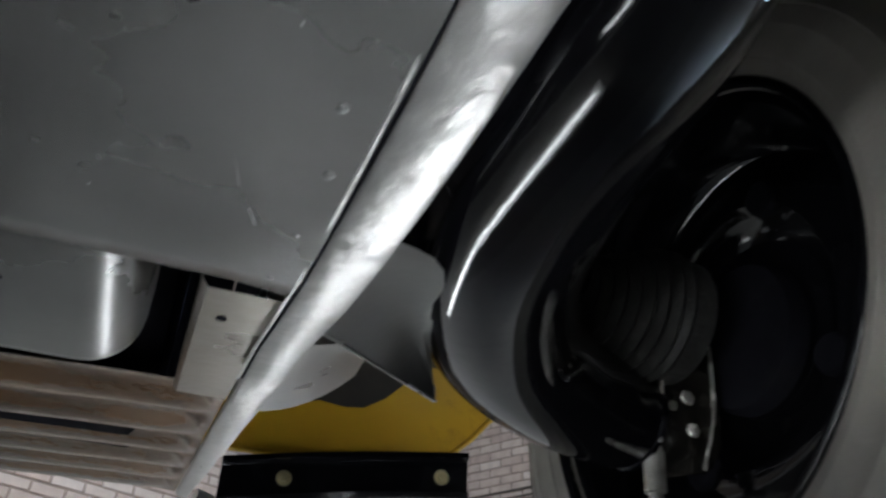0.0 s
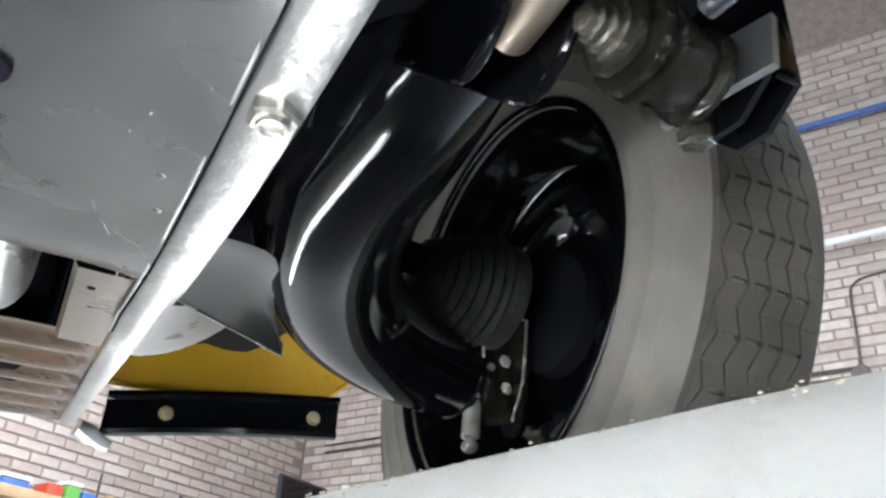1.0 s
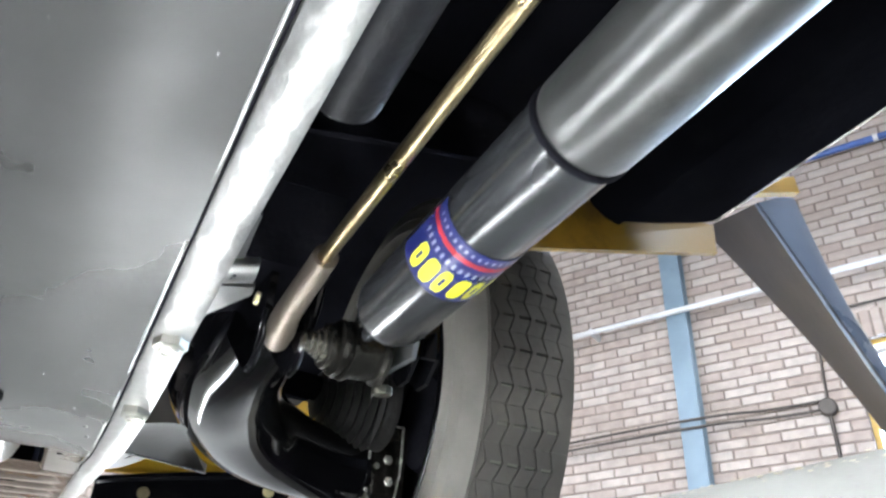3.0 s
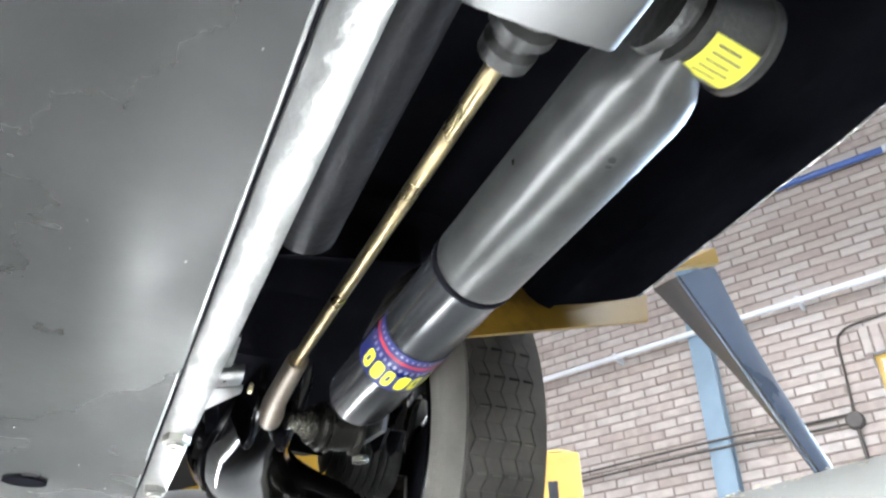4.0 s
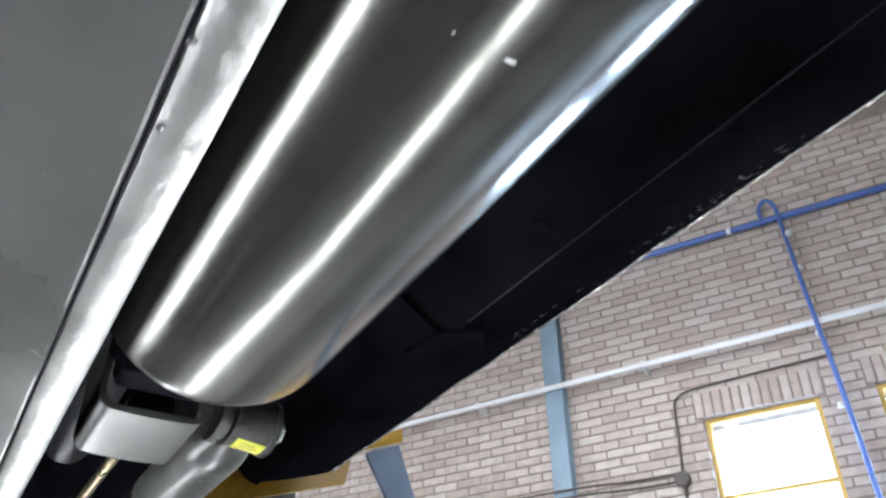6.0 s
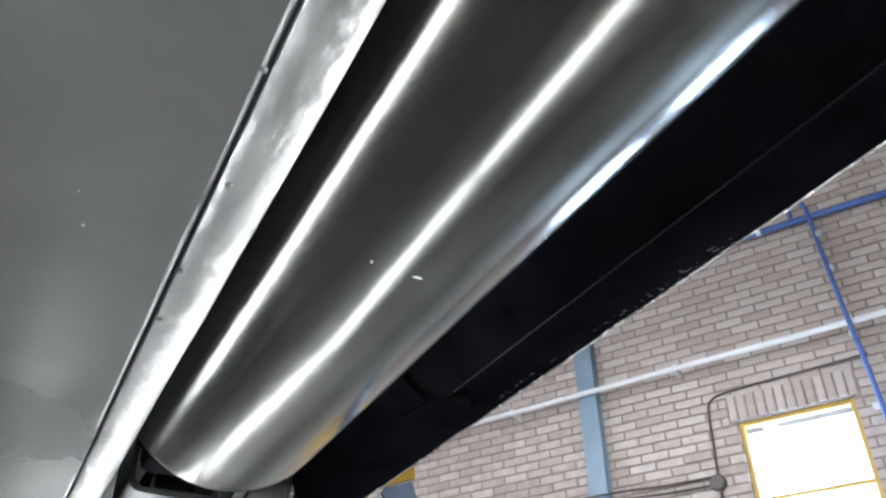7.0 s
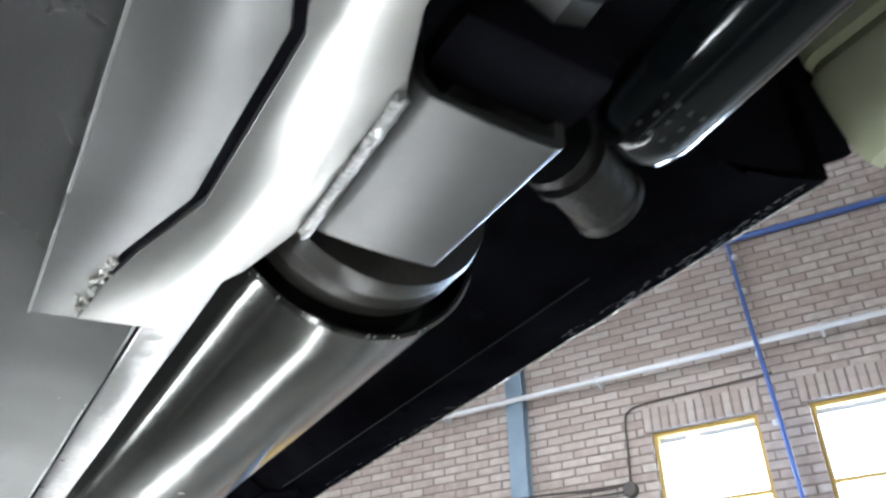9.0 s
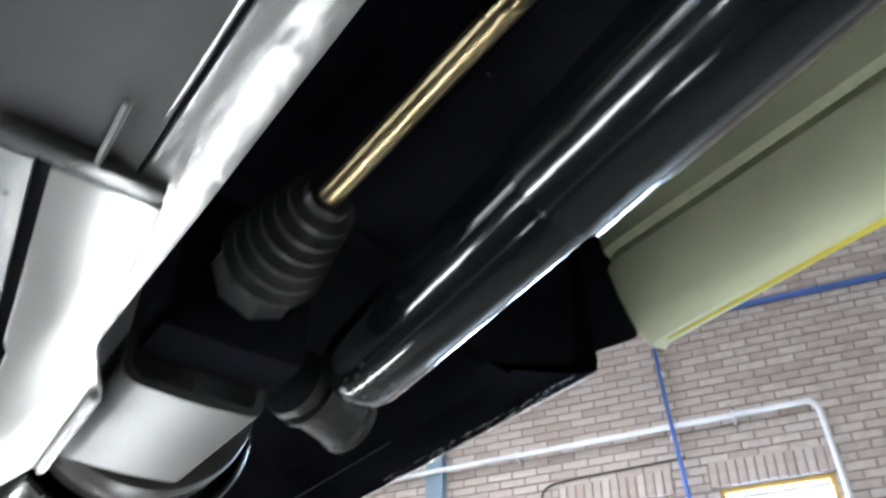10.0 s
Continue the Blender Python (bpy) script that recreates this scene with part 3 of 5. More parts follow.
scratch([on_plate(-0.061, -0.744), on_plate(-0.054, -0.729), on_plate(-0.051, -0.722)], 0.00022)
scratch([on_plate(-0.049, -0.720), on_plate(-0.041, -0.713), on_plate(-0.034, -0.707)], 0.00022)
scratch([on_plate(-0.037, -0.716), on_plate(-0.028, -0.696), on_plate(-0.024, -0.680)], 0.0002)
scratch([on_plate(-0.019, -0.667), on_plate(-0.012, -0.645)], 0.0002)
bm = bmesh.new()
rn = random.Random(21)
for k in range(36):
    y = rn.uniform(-2.0, -0.6)
    x = -0.004 - abs(rn.gauss(0, 0.06))
    d = bmesh.ops.create_icosphere(bm, subdivisions=1, radius=rn.uniform(0.0002, 0.0007))
    bmesh.ops.scale(bm, vec=(1, rn.uniform(1, 3), 0.4), verts=d["verts"])
    bmesh.ops.translate(bm, vec=(x, y, ZC + rise(y) + crown(x)), verts=d["verts"])
tagged(part("paint_speck", bm, BRIGHT, chassis, "small pale specks on the paint"), kind="stuff")

# bolts, washers and rivets under the flange
bm = bmesh.new()
hexhead(bm, (0, 0, 0), (0, 0, -1), 0.0165, 0.0065, 0.0)
lathe(bm, (0, 0, -0.0065), (0, 0, -1), [(0, 0.0062), (0.0022, 0.0058), (0.0024, 0.0045), (0.001, 0.0035)], 16)
bolt = part("axle_bolt", bm, ZINC, chassis, "zinc plated hexagon bolt")
bolt.matrix_basis = pose(0.0205, -0.800, ZC - 0.002)
again(bolt, pose(0.0205, -0.920, ZC - 0.002, 0, 0, 20))
bm = bmesh.new()
lathe(bm, (0, 0, 0.0005), (0, 0, -1), [(0, 0.0019), (0.0005, 0.0018), (0.0009, 0.0011), (0.0010, 0.0003)], 12)
rivet = part("spot_weld", bm, STEEL, chassis)
rivet.matrix_basis = pose(0.012, -1.918, ZC - 0.002)
for y, x in ((-1.899, 0.007), (-1.862, 0.007), (-1.801, 0.013), (-1.735, 0.010), (-1.69, 0.012), (-0.733, -0.005), (-0.701, -0.001), (-0.658, -0.002), (-0.615, -0.003), (-0.678, -0.082)):
    again(rivet, pose(x, y, ZC + rise(y) + (crown(x) if x < 0.0075 else -0.003)))

# drain hole in the platform
bm = bmesh.new()
prism(bm, [(-0.076 + 0.0165 * math.cos(a), -0.773 + 0.0115 * math.sin(a)) for a in (2 * math.pi * k / 28 for k in range(28))], ZC - 0.0022, ZC + 0.003)
part("drain_hole", bm, UNDER, chassis, "dark oval drain hole")

# side rail ahead of the platform, with drain holes
bm = bmesh.new()
rings(bm, [[(x, y, ZC + rise(y) + z) for x, z in ((-0.027, 0.045), (-0.027, 0.006), (-0.024, 0.002), (0.0075, 0.002), (0.0075, 0.045))] for y in (-0.578, -0.512, -0.45, -0.39, -0.362)], close=False, caps=False)
part("front_rail", bm, BROWNST, chassis, "silver chassis rail with drain holes")
for x, y in ((-0.014, -0.532), (0.017, -0.405), (0.018, -0.24), (0.018, -0.10)):
    bm = bmesh.new()
    z = ZC + rise(y) - (0.0024 if x > 0.01 else -0.0014)
    lathe(bm, (x, y, z), (0, 0, -1), [(0, 0.0026), (0.0004, 0.0026)], 16)
    part("drain_hole", bm, UNDER, chassis, "dark drain hole")

# corrugated front plate
bm = bmesh.new()
cx = [-0.62, -0.4, -0.25, -0.15, -0.10, -0.06, -0.03, -0.012, 0.0, 0.0075]
loops = []
y = -0.372
while y < 0.175:
    w = 0.5 + 0.5 * math.sin((y + 0.372) * 2 * math.pi / 0.092)
    loops.append([(x, y + 0.10 * max(0.0, -x), ZC + rise(y) + 0.004 + 0.011 * w * (1 if x < -0.008 else 0.0) + 0.001 * noise.noise((x * 20, y * 30, 1))) for x in cx])
    y += 0.0076
loops.append([(x, y + 0.10 * max(0.0, -x), ZC + rise(y) + 0.05) for x in cx])
rings(bm, loops, close=False, caps=False)
part("corrugated_plate", bm, RUSTY, chassis, "silver pressed plate with cross ridges")
bm = bmesh.new()
lathe(bm, (0.03, 0.16, 1.885), (0.9, 0.3, -0.3), [(0, 0.012), (0.02, 0.014), (0.03, 0.010), (0.05, 0.009)], 16)
part("tow_eye", bm, BRIGHT, chassis, "bright rounded end of a bracket")

# exhaust box seen beside the rail
bm = bmesh.new()
box(bm, -0.5, -0.049, -0.60, -0.425, 1.786, 1.87, 0.03, seg=6)
part("exhaust_box", bm, STEEL, car, "silver rounded exhaust box with dull stains")

# pointed gusset and flared bracket beside the rail
bm = bmesh.new()
low = [Vector((0.038, -0.500, 1.806)), Vector((0.145, -0.382, 1.830))]
top = [Vector((0.040, -0.610, 1.800)), Vector((0.085, -0.560, 1.822)), Vector((0.110, -0.470, 1.834)), Vector((0.145, -0.382, 1.830))]
top = spline(top, 4)
loops = []
for k, t in enumerate(top):
    a = low[0].lerp(low[1], k / (len(top) - 1))
    loops.append([a.lerp(t, u / 6) + Vector((0, 0, 0.010 * math.sin(math.pi * u / 6))) for u in range(7)])
rings(bm, loops, close=False, caps=False)
part("gusset", bm, PLATE, chassis, "pointed flared grey sheet steel gusset")
bm = bmesh.new()
tube(bm, [low[0], low[0].lerp(low[1], 0.5), low[1]], 0.0012, 8, 2)
part("gusset_rim", bm, BRIGHT, chassis, "bright lower rim of the gusset")
bm = bmesh.new()
loops = []
for k in range(9):
    a = k / 8
    loops.append([(0.024 + 0.10 * u, -0.42 + 0.18 * a + 0.02 * u, 1.834 + 0.02 * a + 0.055 * u * u + 0.012 * math.sin(a * 3.1) * u) for u in (j / 8 for j in range(9))])
rings(bm, loops, close=False, caps=False)
part("flared_bracket", bm, BRIGHT, chassis, "bright dished steel bracket")

# front bracket, stub tube and fork on the axle
GUSSET = [(0.014, -0.860, 1.780), (0.039, -0.878, 1.785), (0.0595, -0.919, 1.786), (0.058, -0.928, 1.786), (0.041, -0.924, 1.785), (0.014, -0.918, 1.780)]
STUB_X = 0.056
bm = bmesh.new()
rings(bm, [[(x, y, z) for x, y, z in GUSSET], [(x + 0.001, y, z + 0.003) for x, y, z in GUSSET]])
part("axle_bracket", bm, BRIGHT, chassis, "bright triangular steel bracket")
bm = bmesh.new()
sec = [(0.0095 * math.cos(a), 0.007 * math.sin(a)) for a in (2 * math.pi * k / 20 for k in range(20))]
rings(bm, [[(x, -0.9385 + p, 1.782 + 0.28 * (x - 0.02) + q) for p, q in sec] for x in (0.012, STUB_X)])
stub = part("stub_tube", bm, BRIGHT, chassis, "bright cut tube end")
bm = bmesh.new()
rings(bm, [[(STUB_X + x, -0.9385 + p * 0.72, 1.782 + 0.28 * (STUB_X - 0.02) + q * 0.66) for p, q in sec] for x in (-0.002, 0.0006)])
part("bore", bm, UNDER, stub, "dark bore of the tube")
bm = bmesh.new()
slab(bm, [(0.014, -1.03, 1.786), (0.043, -1.00, 1.789), (0.046, -0.952, 1.790), (0.014, -0.950, 1.786)], 0.003)
part("axle_bracket", bm, SLEEVE, chassis, "grey sheet steel tab")

# main axle tube across the car
bm = bmesh.new()
lathe(bm, (-0.4, -0.775, 1.852), (1, 0, 0), [(0, 0.048), (0.415, 0.048), (0.418, 0.045)], 32)
part("axle_tube", bm, UNDER, car, "black axle tube")

# suspension arm: thick curved tube out to the steering knuckle
bm = bmesh.new()
tube(bm, [(0.098, -0.775, 1.922), (0.100, -0.752, 1.892), (0.101, -0.70, 1.874), (0.110, -0.60, 1.872), (0.137, -0.50, 1.877), (0.184, -0.412, 1.879), (0.248, -0.352, 1.879), (0.309, -0.318, 1.880), (0.346, -0.305, 1.881)],
     [0.040, 0.052, 0.056, 0.0565, 0.056, 0.054, 0.050, 0.046, 0.043], 40, 8)
arm = part("suspension_arm", bm, BLACK, car, "gloss black curved suspension arm")
bm = bmesh.new()
rings(bm, [[(x, y, z) for y, z in ((-0.70, 1.868), (-0.745, 1.848), (-0.86, 1.846), (-0.88, 1.90), (-0.72, 1.92))] for x in (0.048, 0.125)])
part("fork_block", bm, UNDER, arm, "gloss black pressed fork")


def cheek(x, depth):
    bm = bmesh.new()
    pts = [(-0.70, 1.880), (-0.736, depth + 0.062), (-0.796, depth + 0.0055), (-0.803, depth + 0.001), (-0.811, depth), (-0.820, depth + 0.002), (-0.832, depth + 0.011), (-0.843, depth + 0.030), (-0.850, 1.86), (-0.72, 1.90)]
    rings(bm, [[(x - 0.12 * (y + 0.81) * (y > -0.81), y, z) for y, z in pts], [(x + 0.0055 - 0.12 * (y + 0.81) * (y > -0.81), y, z) for y, z in pts]])
    return bm


for x, depth in ((0.0850, 1.7885), (0.1150, 1.7905)):
    side = part("fork_cheek", cheek(x, depth), BLACK, arm, "gloss black rounded fork cheek")
    bm = bmesh.new()
    tube(bm, [(x + 0.003 - 0.12 * (y + 0.81) * (y > -0.81), y, z) for y, z in ((-0.736, depth + 0.062), (-0.796, depth + 0.0055), (-0.811, depth), (-0.820, depth + 0.002), (-0.832, depth + 0.011), (-0.843, depth + 0.030))], 0.0026, 10, 4)
    part("rolled_rim", bm, BLACK, side, "gloss black rolled rim")
bm = bmesh.new()
hexhead(bm, (0.0, 0.0, 0.0), (-1, 0, 0.1), 0.008, 0.003)
fb = part("fork_bolt", bm, BRASSY, arm, "small yellow plated bolt")
fb.matrix_basis = pose(0.079, -0.848, 1.822)

# steering knuckle with king pin
bm = bmesh.new()
lathe(bm, (0.344, -0.305, 1.881), (0.96, 0.22, 0.02), [(0, 0.0425), (0.003, 0.0445), (0.008, 0.0445), (0.011, 0.042), (0.012, 0.03)], 40)
part("arm_end", bm, BLACK, arm, "gloss black rounded end of the arm")
bm = bmesh.new()
box(bm, 0.364, 0.396, -0.338, -0.280, 1.846, 1.925, 0.006)
knuckle = part("steering_knuckle", bm, OILY, car, "gloss black steering knuckle with king pin")
bm = bmesh.new()
rings(bm, [[(x, y, z) for y, z in ((-0.3635, 1.932), (-0.290, 1.950), (-0.270, 1.90), (-0.285, 1.842), (-0.335, 1.832), (-0.355, 1.85))] for x in (0.397, 0.404)])
part("knuckle_plate", bm, OILY, knuckle, "gloss black flange plate")
bm = bmesh.new()
rings(bm, [[(x, y, z) for y, z in ((-0.352, 1.936), (-0.300, 1.945), (-0.290, 1.86), (-0.335, 1.850))] for x in (0.355, 0.361)])
part("knuckle_plate", bm, OILY, knuckle, "gloss black flange plate")
# pale beads, pin and bolts carry the knuckle's highlights in their colour
bm = bmesh.new()
tube(bm, [(0.358, -0.353, 1.935), (0.358, -0.345, 1.89), (0.358, -0.336, 1.851)], 0.0018, 8, 3)
part("plate_edge", bm, GLINTSTEEL, knuckle, "pale bead drawing the highlight on the plate edge")
bm = bmesh.new()
tube(bm, [(0.335, -0.348, 1.930), (0.358, -0.353, 1.936), (0.400, -0.362, 1.934)], 0.0014, 8, 3)
part("strap_edge", bm, GLINTSTEEL, knuckle, "pale bead drawing the highlight on the strap edge")
bm = bmesh.new()
tube(bm, [(0.3975, -0.3635, 1.931), (0.3975, -0.357, 1.87), (0.3975, -0.337, 1.834)], 0.0017, 8, 3)
part("plate_edge", bm, GLINTSTEEL, knuckle, "pale bead drawing the highlight on the plate edge")
bm = bmesh.new()
lathe(bm, (0.361, -0.318, 1.800), (0.02, -0.02, 1), [(0, 0.004), (0.004, 0.0085), (0.009, 0.0085), (0.010, 0.0062), (0.014, 0.0062), (0.015, 0.0092), (0.052, 0.0092), (0.054, 0.012), (0.060, 0.012)], 24)
part("king_pin", bm, GLINTSTEEL, knuckle, "king pin coloured pale for its highlight")
for x, y, z, ax, w in ((0.366, -0.333, 1.930, (0, -1, 0), 0.010), (0.367, -0.333, 1.914, (0, -1, 0), 0.011), (0.388, -0.334, 1.895, (0, -1, 0), 0.012), (0.390, -0.334, 1.866, (0, -1, 0), 0.011), (0.372, -0.334, 1.885, (0, -1, 0), 0.008)):
    bm = bmesh.new()
    hexhead(bm, (x, y, z), ax, w, 0.006)
    part("knuckle_bolt", bm, GLINTSTEEL, knuckle, "bolt coloured pale for its highlight")

# drive shaft with ribbed boot
bm = bmesh.new()
prof = [(0, 0.018)]
for k in range(8):
    r = min(0.028 + 0.0042 * k, 0.054)
    prof += [(0.003 + 0.0105 * k, r - 0.002), (0.0065 + 0.0105 * k, r + 0.0045), (0.0090 + 0.0105 * k, r + 0.003), (0.0115 + 0.0105 * k, r - 0.003)]
prof += [(0.092, 0.054), (0.104, 0.054), (0.106, 0.04)]
lathe(bm, (0.268, -0.362, 1.958), (1, 0.03, -0.05), prof, 40)
part("drive_shaft_boot", bm, SOFT, car, "black ribbed rubber boot on the drive shaft")
bm = bmesh.new()
lathe(bm, (0.0, -0.38, 1.975), (1, 0.03, -0.05), [(0, 0.016), (0.29, 0.016)], 20)
part("drive_shaft", bm, UNDER, car, "dark drive shaft")

# ---- wheel ----
R_T = WHEEL.z - FLOOR
bm = bmesh.new()
prof = [(-0.052, 0.196), (-0.058, 0.200), (-0.0625, 0.212), (-0.0640, 0.218), (-0.0652, 0.2190), (-0.0650, 0.222), (-0.0655, 0.232), (-0.0650, 0.244), (-0.0658, 0.2455), (-0.0645, 0.250), (-0.0612, 0.262), (-0.0618, 0.2632), (-0.060, 0.266), (-0.054, 0.279), (-0.049, 0.2855), (-0.044, R_T - 0.0075), (-0.02, R_T - 0.006), (0.0, R_T - 0.0055)]
prof = prof + [(-a * 1.1, r) for a, r in reversed(prof[:-1])]
lathe(bm, WHEEL, (1, 0, 0), prof, 96, caps=False)
rimmesh = bmesh.new()
lathe(rimmesh, WHEEL, (1, 0, 0), [(-0.0545, 0.197), (-0.0575, 0.2035), (-0.0555, 0.206), (-0.0525, 0.2035), (-0.050, 0.196), (-0.046, 0.188), (-0.03, 0.183), (-0.012, 0.176), (0.008, 0.172),
                                 (0.016, 0.165), (0.014, 0.150), (0.004, 0.135), (0.003, 0.115), (0.014, 0.098), (0.026, 0.088), (0.028, 0.06), (0.028, 0.002)], 72, caps=False)
wheel = part("wheel", rimmesh, BLACK, car, "gloss black pressed steel wheel rim")
part("tyre", bm, SIDEWALL, wheel, "dusty worn black tyre")
bm = bmesh.new()
loop = [(WHEEL.x - 0.0585, WHEEL.y + 0.2015 * math.cos(a), WHEEL.z + 0.2015 * math.sin(a)) for a in (2 * math.pi * k / 72 for k in range(73))]
tube(bm, loop, 0.0050, 12, 1)
part("rim_flange", bm, BLACK, wheel, "gloss black rolled rim edge")

# tread: ribs with zigzag edges and sipes
bm = bmesh.new()
PITCHES = 48
P = 2 * math.pi / PITCHES


def tread_point(a, v, r):
    rr = r - 1.9 * v * v
    return (WHEEL.x + v, WHEEL.y + rr * math.cos(a), WHEEL.z + rr * math.sin(a))


ribs = [(-0.0485, -0.0440, 0), (-0.0426, -0.0262, 1), (-0.0245, -0.0065, 1), (-0.0048, 0.0132, 1), (0.0149, 0.0329, 1), (0.0346, 0.0540, 0)]
AMP = 0.0036
for j, (v0, v1, mid) in enumerate(ribs):
    for k in range(PITCHES):
        a0 = P * k
        g = P * 0.045
        lo = (lambda s: v0 + (AMP * s if j else 0.0))
        hi = (lambda s: v1 + (AMP * s if j < len(ribs) - 1 else 0.0))
        vm = v0 + (v1 - v0) * 0.45
        e = P * 0.004
        outline = [(a0 + e, lo(-1)), (a0 + P / 2, lo(1)), (a0 + P - e, lo(-1)), (a0 + P - e, hi(-1))]
        if mid:
            outline += [(a0 + P / 2 + g, hi(1) - AMP * 0.1), (a0 + P / 2 + g, vm), (a0 + P / 2 - g, vm), (a0 + P / 2 - g, hi(1) - AMP * 0.1)]
        else:
            outline += [(a0 + P / 2, hi(1))]
        outline += [(a0 + e, hi(-1))]
        top = [bm.verts.new(tread_point(a, v, R_T)) for a, v in outline]
        bot = [bm.verts.new(tread_point(a, v, R_T - 0.007)) for a, v in outline]
        bm.faces.new(top)
        for q in range(len(top)):
            w = (q + 1) % len(top)
            bm.faces.new((top[q], bot[q], bot[w], top[w]))
me = bpy.data.meshes.new("tread")
bmesh.ops.recalc_face_normals(bm, faces=bm.faces)
bm.to_mesh(me)
bm.free()
me.materials.append(RUBBER)
tagged(hang(new("tread", me), wheel), "brown-black tread with zigzag grooves", kind="stuff")
for k in range(4):
    a = math.pi / 2 * k + 0.55
    bm = bmesh.new()
    lathe(bm, (WHEEL.x - 0.004, WHEEL.y + 0.118 * math.cos(a), WHEEL.z + 0.118 * math.sin(a)), (1, 0, 0), [(0, 0.014), (0.003, 0.016), (0.012, 0.016)], 18)
    part("rim_hole", bm, UNDER, wheel, "round opening of the rim")
bm = bmesh.new()
lathe(bm, WHEEL + Vector((0.004, 0, 0)), (1, 0, 0), [(0, 0.045), (0.003, 0.062), (0.012, 0.066), (0.020, 0.066), (0.022, 0.05)], 36)
part("hub", bm, UNDER, wheel, "gloss black wheel hub")

# ---- front shock absorber ----
A0, A1 = Vector((0.152, -0.838, 1.803)), Vector((0.160, -1.372, 1.800))
AX = (A1 - A0).normalized()
bm = bmesh.new()
prof = [(0.030, 0.005), (0.058, 0.0055), (0.060, 0.012), (0.063, 0.0185), (0.068, 0.0230), (0.076, 0.0258), (0.30, 0.0260), (0.302, 0.020)]
lathe(bm, A0, AX, prof, 48)
shock = part("shock_absorber", bm, SHOCK, car, "dark grey telescopic shock absorber with blue label")
bm = bmesh.new()
lathe(bm, A0, AX, [(0.284, 0.0250), (0.285, 0.0266), (0.287, 0.0272), (0.292, 0.0272), (0.440, 0.0272), (0.448, 0.0266), (0.456, 0.0245), (0.462, 0.021), (0.468, 0.016), (0.485, 0.012)], 48)
part("dust_sleeve", bm, SLEEVE, shock, "grey scuffed dust sleeve")
bm = bmesh.new()
lathe(bm, A0, AX, [(0.2795, 0.0255), (0.2805, 0.0278), (0.2835, 0.0278), (0.2845, 0.0255)], 40)
part("sleeve_lip", bm, UNDER, shock, "dark rubber lip of the sleeve")


LABEL = 0.024                      # how far the label sits up the body


def patch(bm, t0, t1, a0, a1, r, n=14):
    """A piece of a cylinder's skin round the shock absorber; angles from straight down, positive to the outside."""
    d = AX
    down = Vector((0, 0, -1))
    down = (down - d * down.dot(d)).normalized()
    out = Vector((1, 0, 0))
    out = (out - d * out.dot(d)).normalized()
    rows = []
    for t in (t0, t1):
        rows.append([A0 + d * (t + LABEL) + (down * math.cos(a) + out * math.sin(a)) * r for a in (radians(a0 + (a1 - a0) * k / n) for k in range(n + 1))])
    rings(bm, rows, close=False, caps=False)
    return bm


part("label", patch(bmesh.new(), 0.124, 0.176, -100, 62, 0.0263, 24), LABELBLUE, shock, "dark blue paper label")
part("label_stripe", patch(bmesh.new(), 0.1625, 0.1665, -100, 62, 0.02652, 24), LABELRED, shock, "red stripe")
for k in range(6):
    a, w = -74 + 22 * k, (17, 18, 15, 18, 14, 17)[k]
    letters = bmesh.new()
    rows = []
    for q in range(13):
        f = math.sqrt(max(0.08, 1 - ((q - 6) / 6.4) ** 4))
        strip = patch(bmesh.new(), 0.1275 + 0.00183 * q, 0.1280 + 0.00183 * q, a + w * (1 - f) / 2, a + w * (1 + f) / 2, 0.02652, 4)
        strip.verts.ensure_lookup_table()
        rows.append([strip.verts[n].co.copy() for n in range(5)])
        strip.free()
    rings(letters, rows, close=False, caps=False)
    part("label_mark", letters, LABELYEL, shock, "yellow block mark")
    if k % 2:
        continue
    core = patch(bmesh.new(), 0.1345, 0.1425, a + w * 0.36, a + w * 0.64, 0.02668, 3)
    part("label_mark", core, LABELBLUE, shock, "dark middle of a mark")
small = bmesh.new()
for k in range(14):
    patch(small, 0.1530, 0.1575, -84 + 9.4 * k, -84 + 9.4 * k + 4.0, 0.02652, 2)
    patch(small, 0.1700, 0.1728, -84 + 9.0 * k, -84 + 9.0 * k + 3.5, 0.02652, 2)
tagged(part("label_print", small, LABELGREY, shock, "pale unreadable print"), kind="stuff")
# lower eye: stacked washers, rubber bush, nut
B = Vector((0.161, -0.838, 1.803))
bm = bmesh.new()
lathe(bm, B + Vector((-0.032, -0.004, -0.002)), (1, 0.1, 0.02), [(0, 0.010), (0.001, 0.0160), (0.004, 0.0165), (0.005, 0.0140), (0.008, 0.0140), (0.0088, 0.0200), (0.0120, 0.0210), (0.0130, 0.0185), (0.0160, 0.0185), (0.0168, 0.0215), (0.0195, 0.0215), (0.0205, 0.0175), (0.026, 0.0185), (0.034, 0.0180), (0.041, 0.0170), (0.043, 0.0205), (0.046, 0.0205), (0.047, 0.01)], 64)
for v in bm.verts:
    v.co += noise.noise_vector(v.co * 160) * 0.0007 + noise.noise_vector(v.co * 420) * 0.0004
part("eye_bush", bm, OILY, shock, "worn black rubber eye with washers")
bm = bmesh.new()
lathe(bm, B + Vector((-0.031, -0.004, -0.002)), (-1, -0.1, -0.02), [(0, 0.0125), (0.003, 0.0125), (0.004, 0.0100), (0.007, 0.0098), (0.008, 0.0082), (0.011, 0.0080), (0.012, 0.0062), (0.015, 0.0058), (0.0165, 0.003), (0.0168, 0.001)], 28)
for v in bm.verts:
    v.co += noise.noise_vector(v.co * 300) * 0.0006
part("eye_nut", bm, GREASE, shock, "greasy nut on a threaded stud")
bm = bmesh.new()
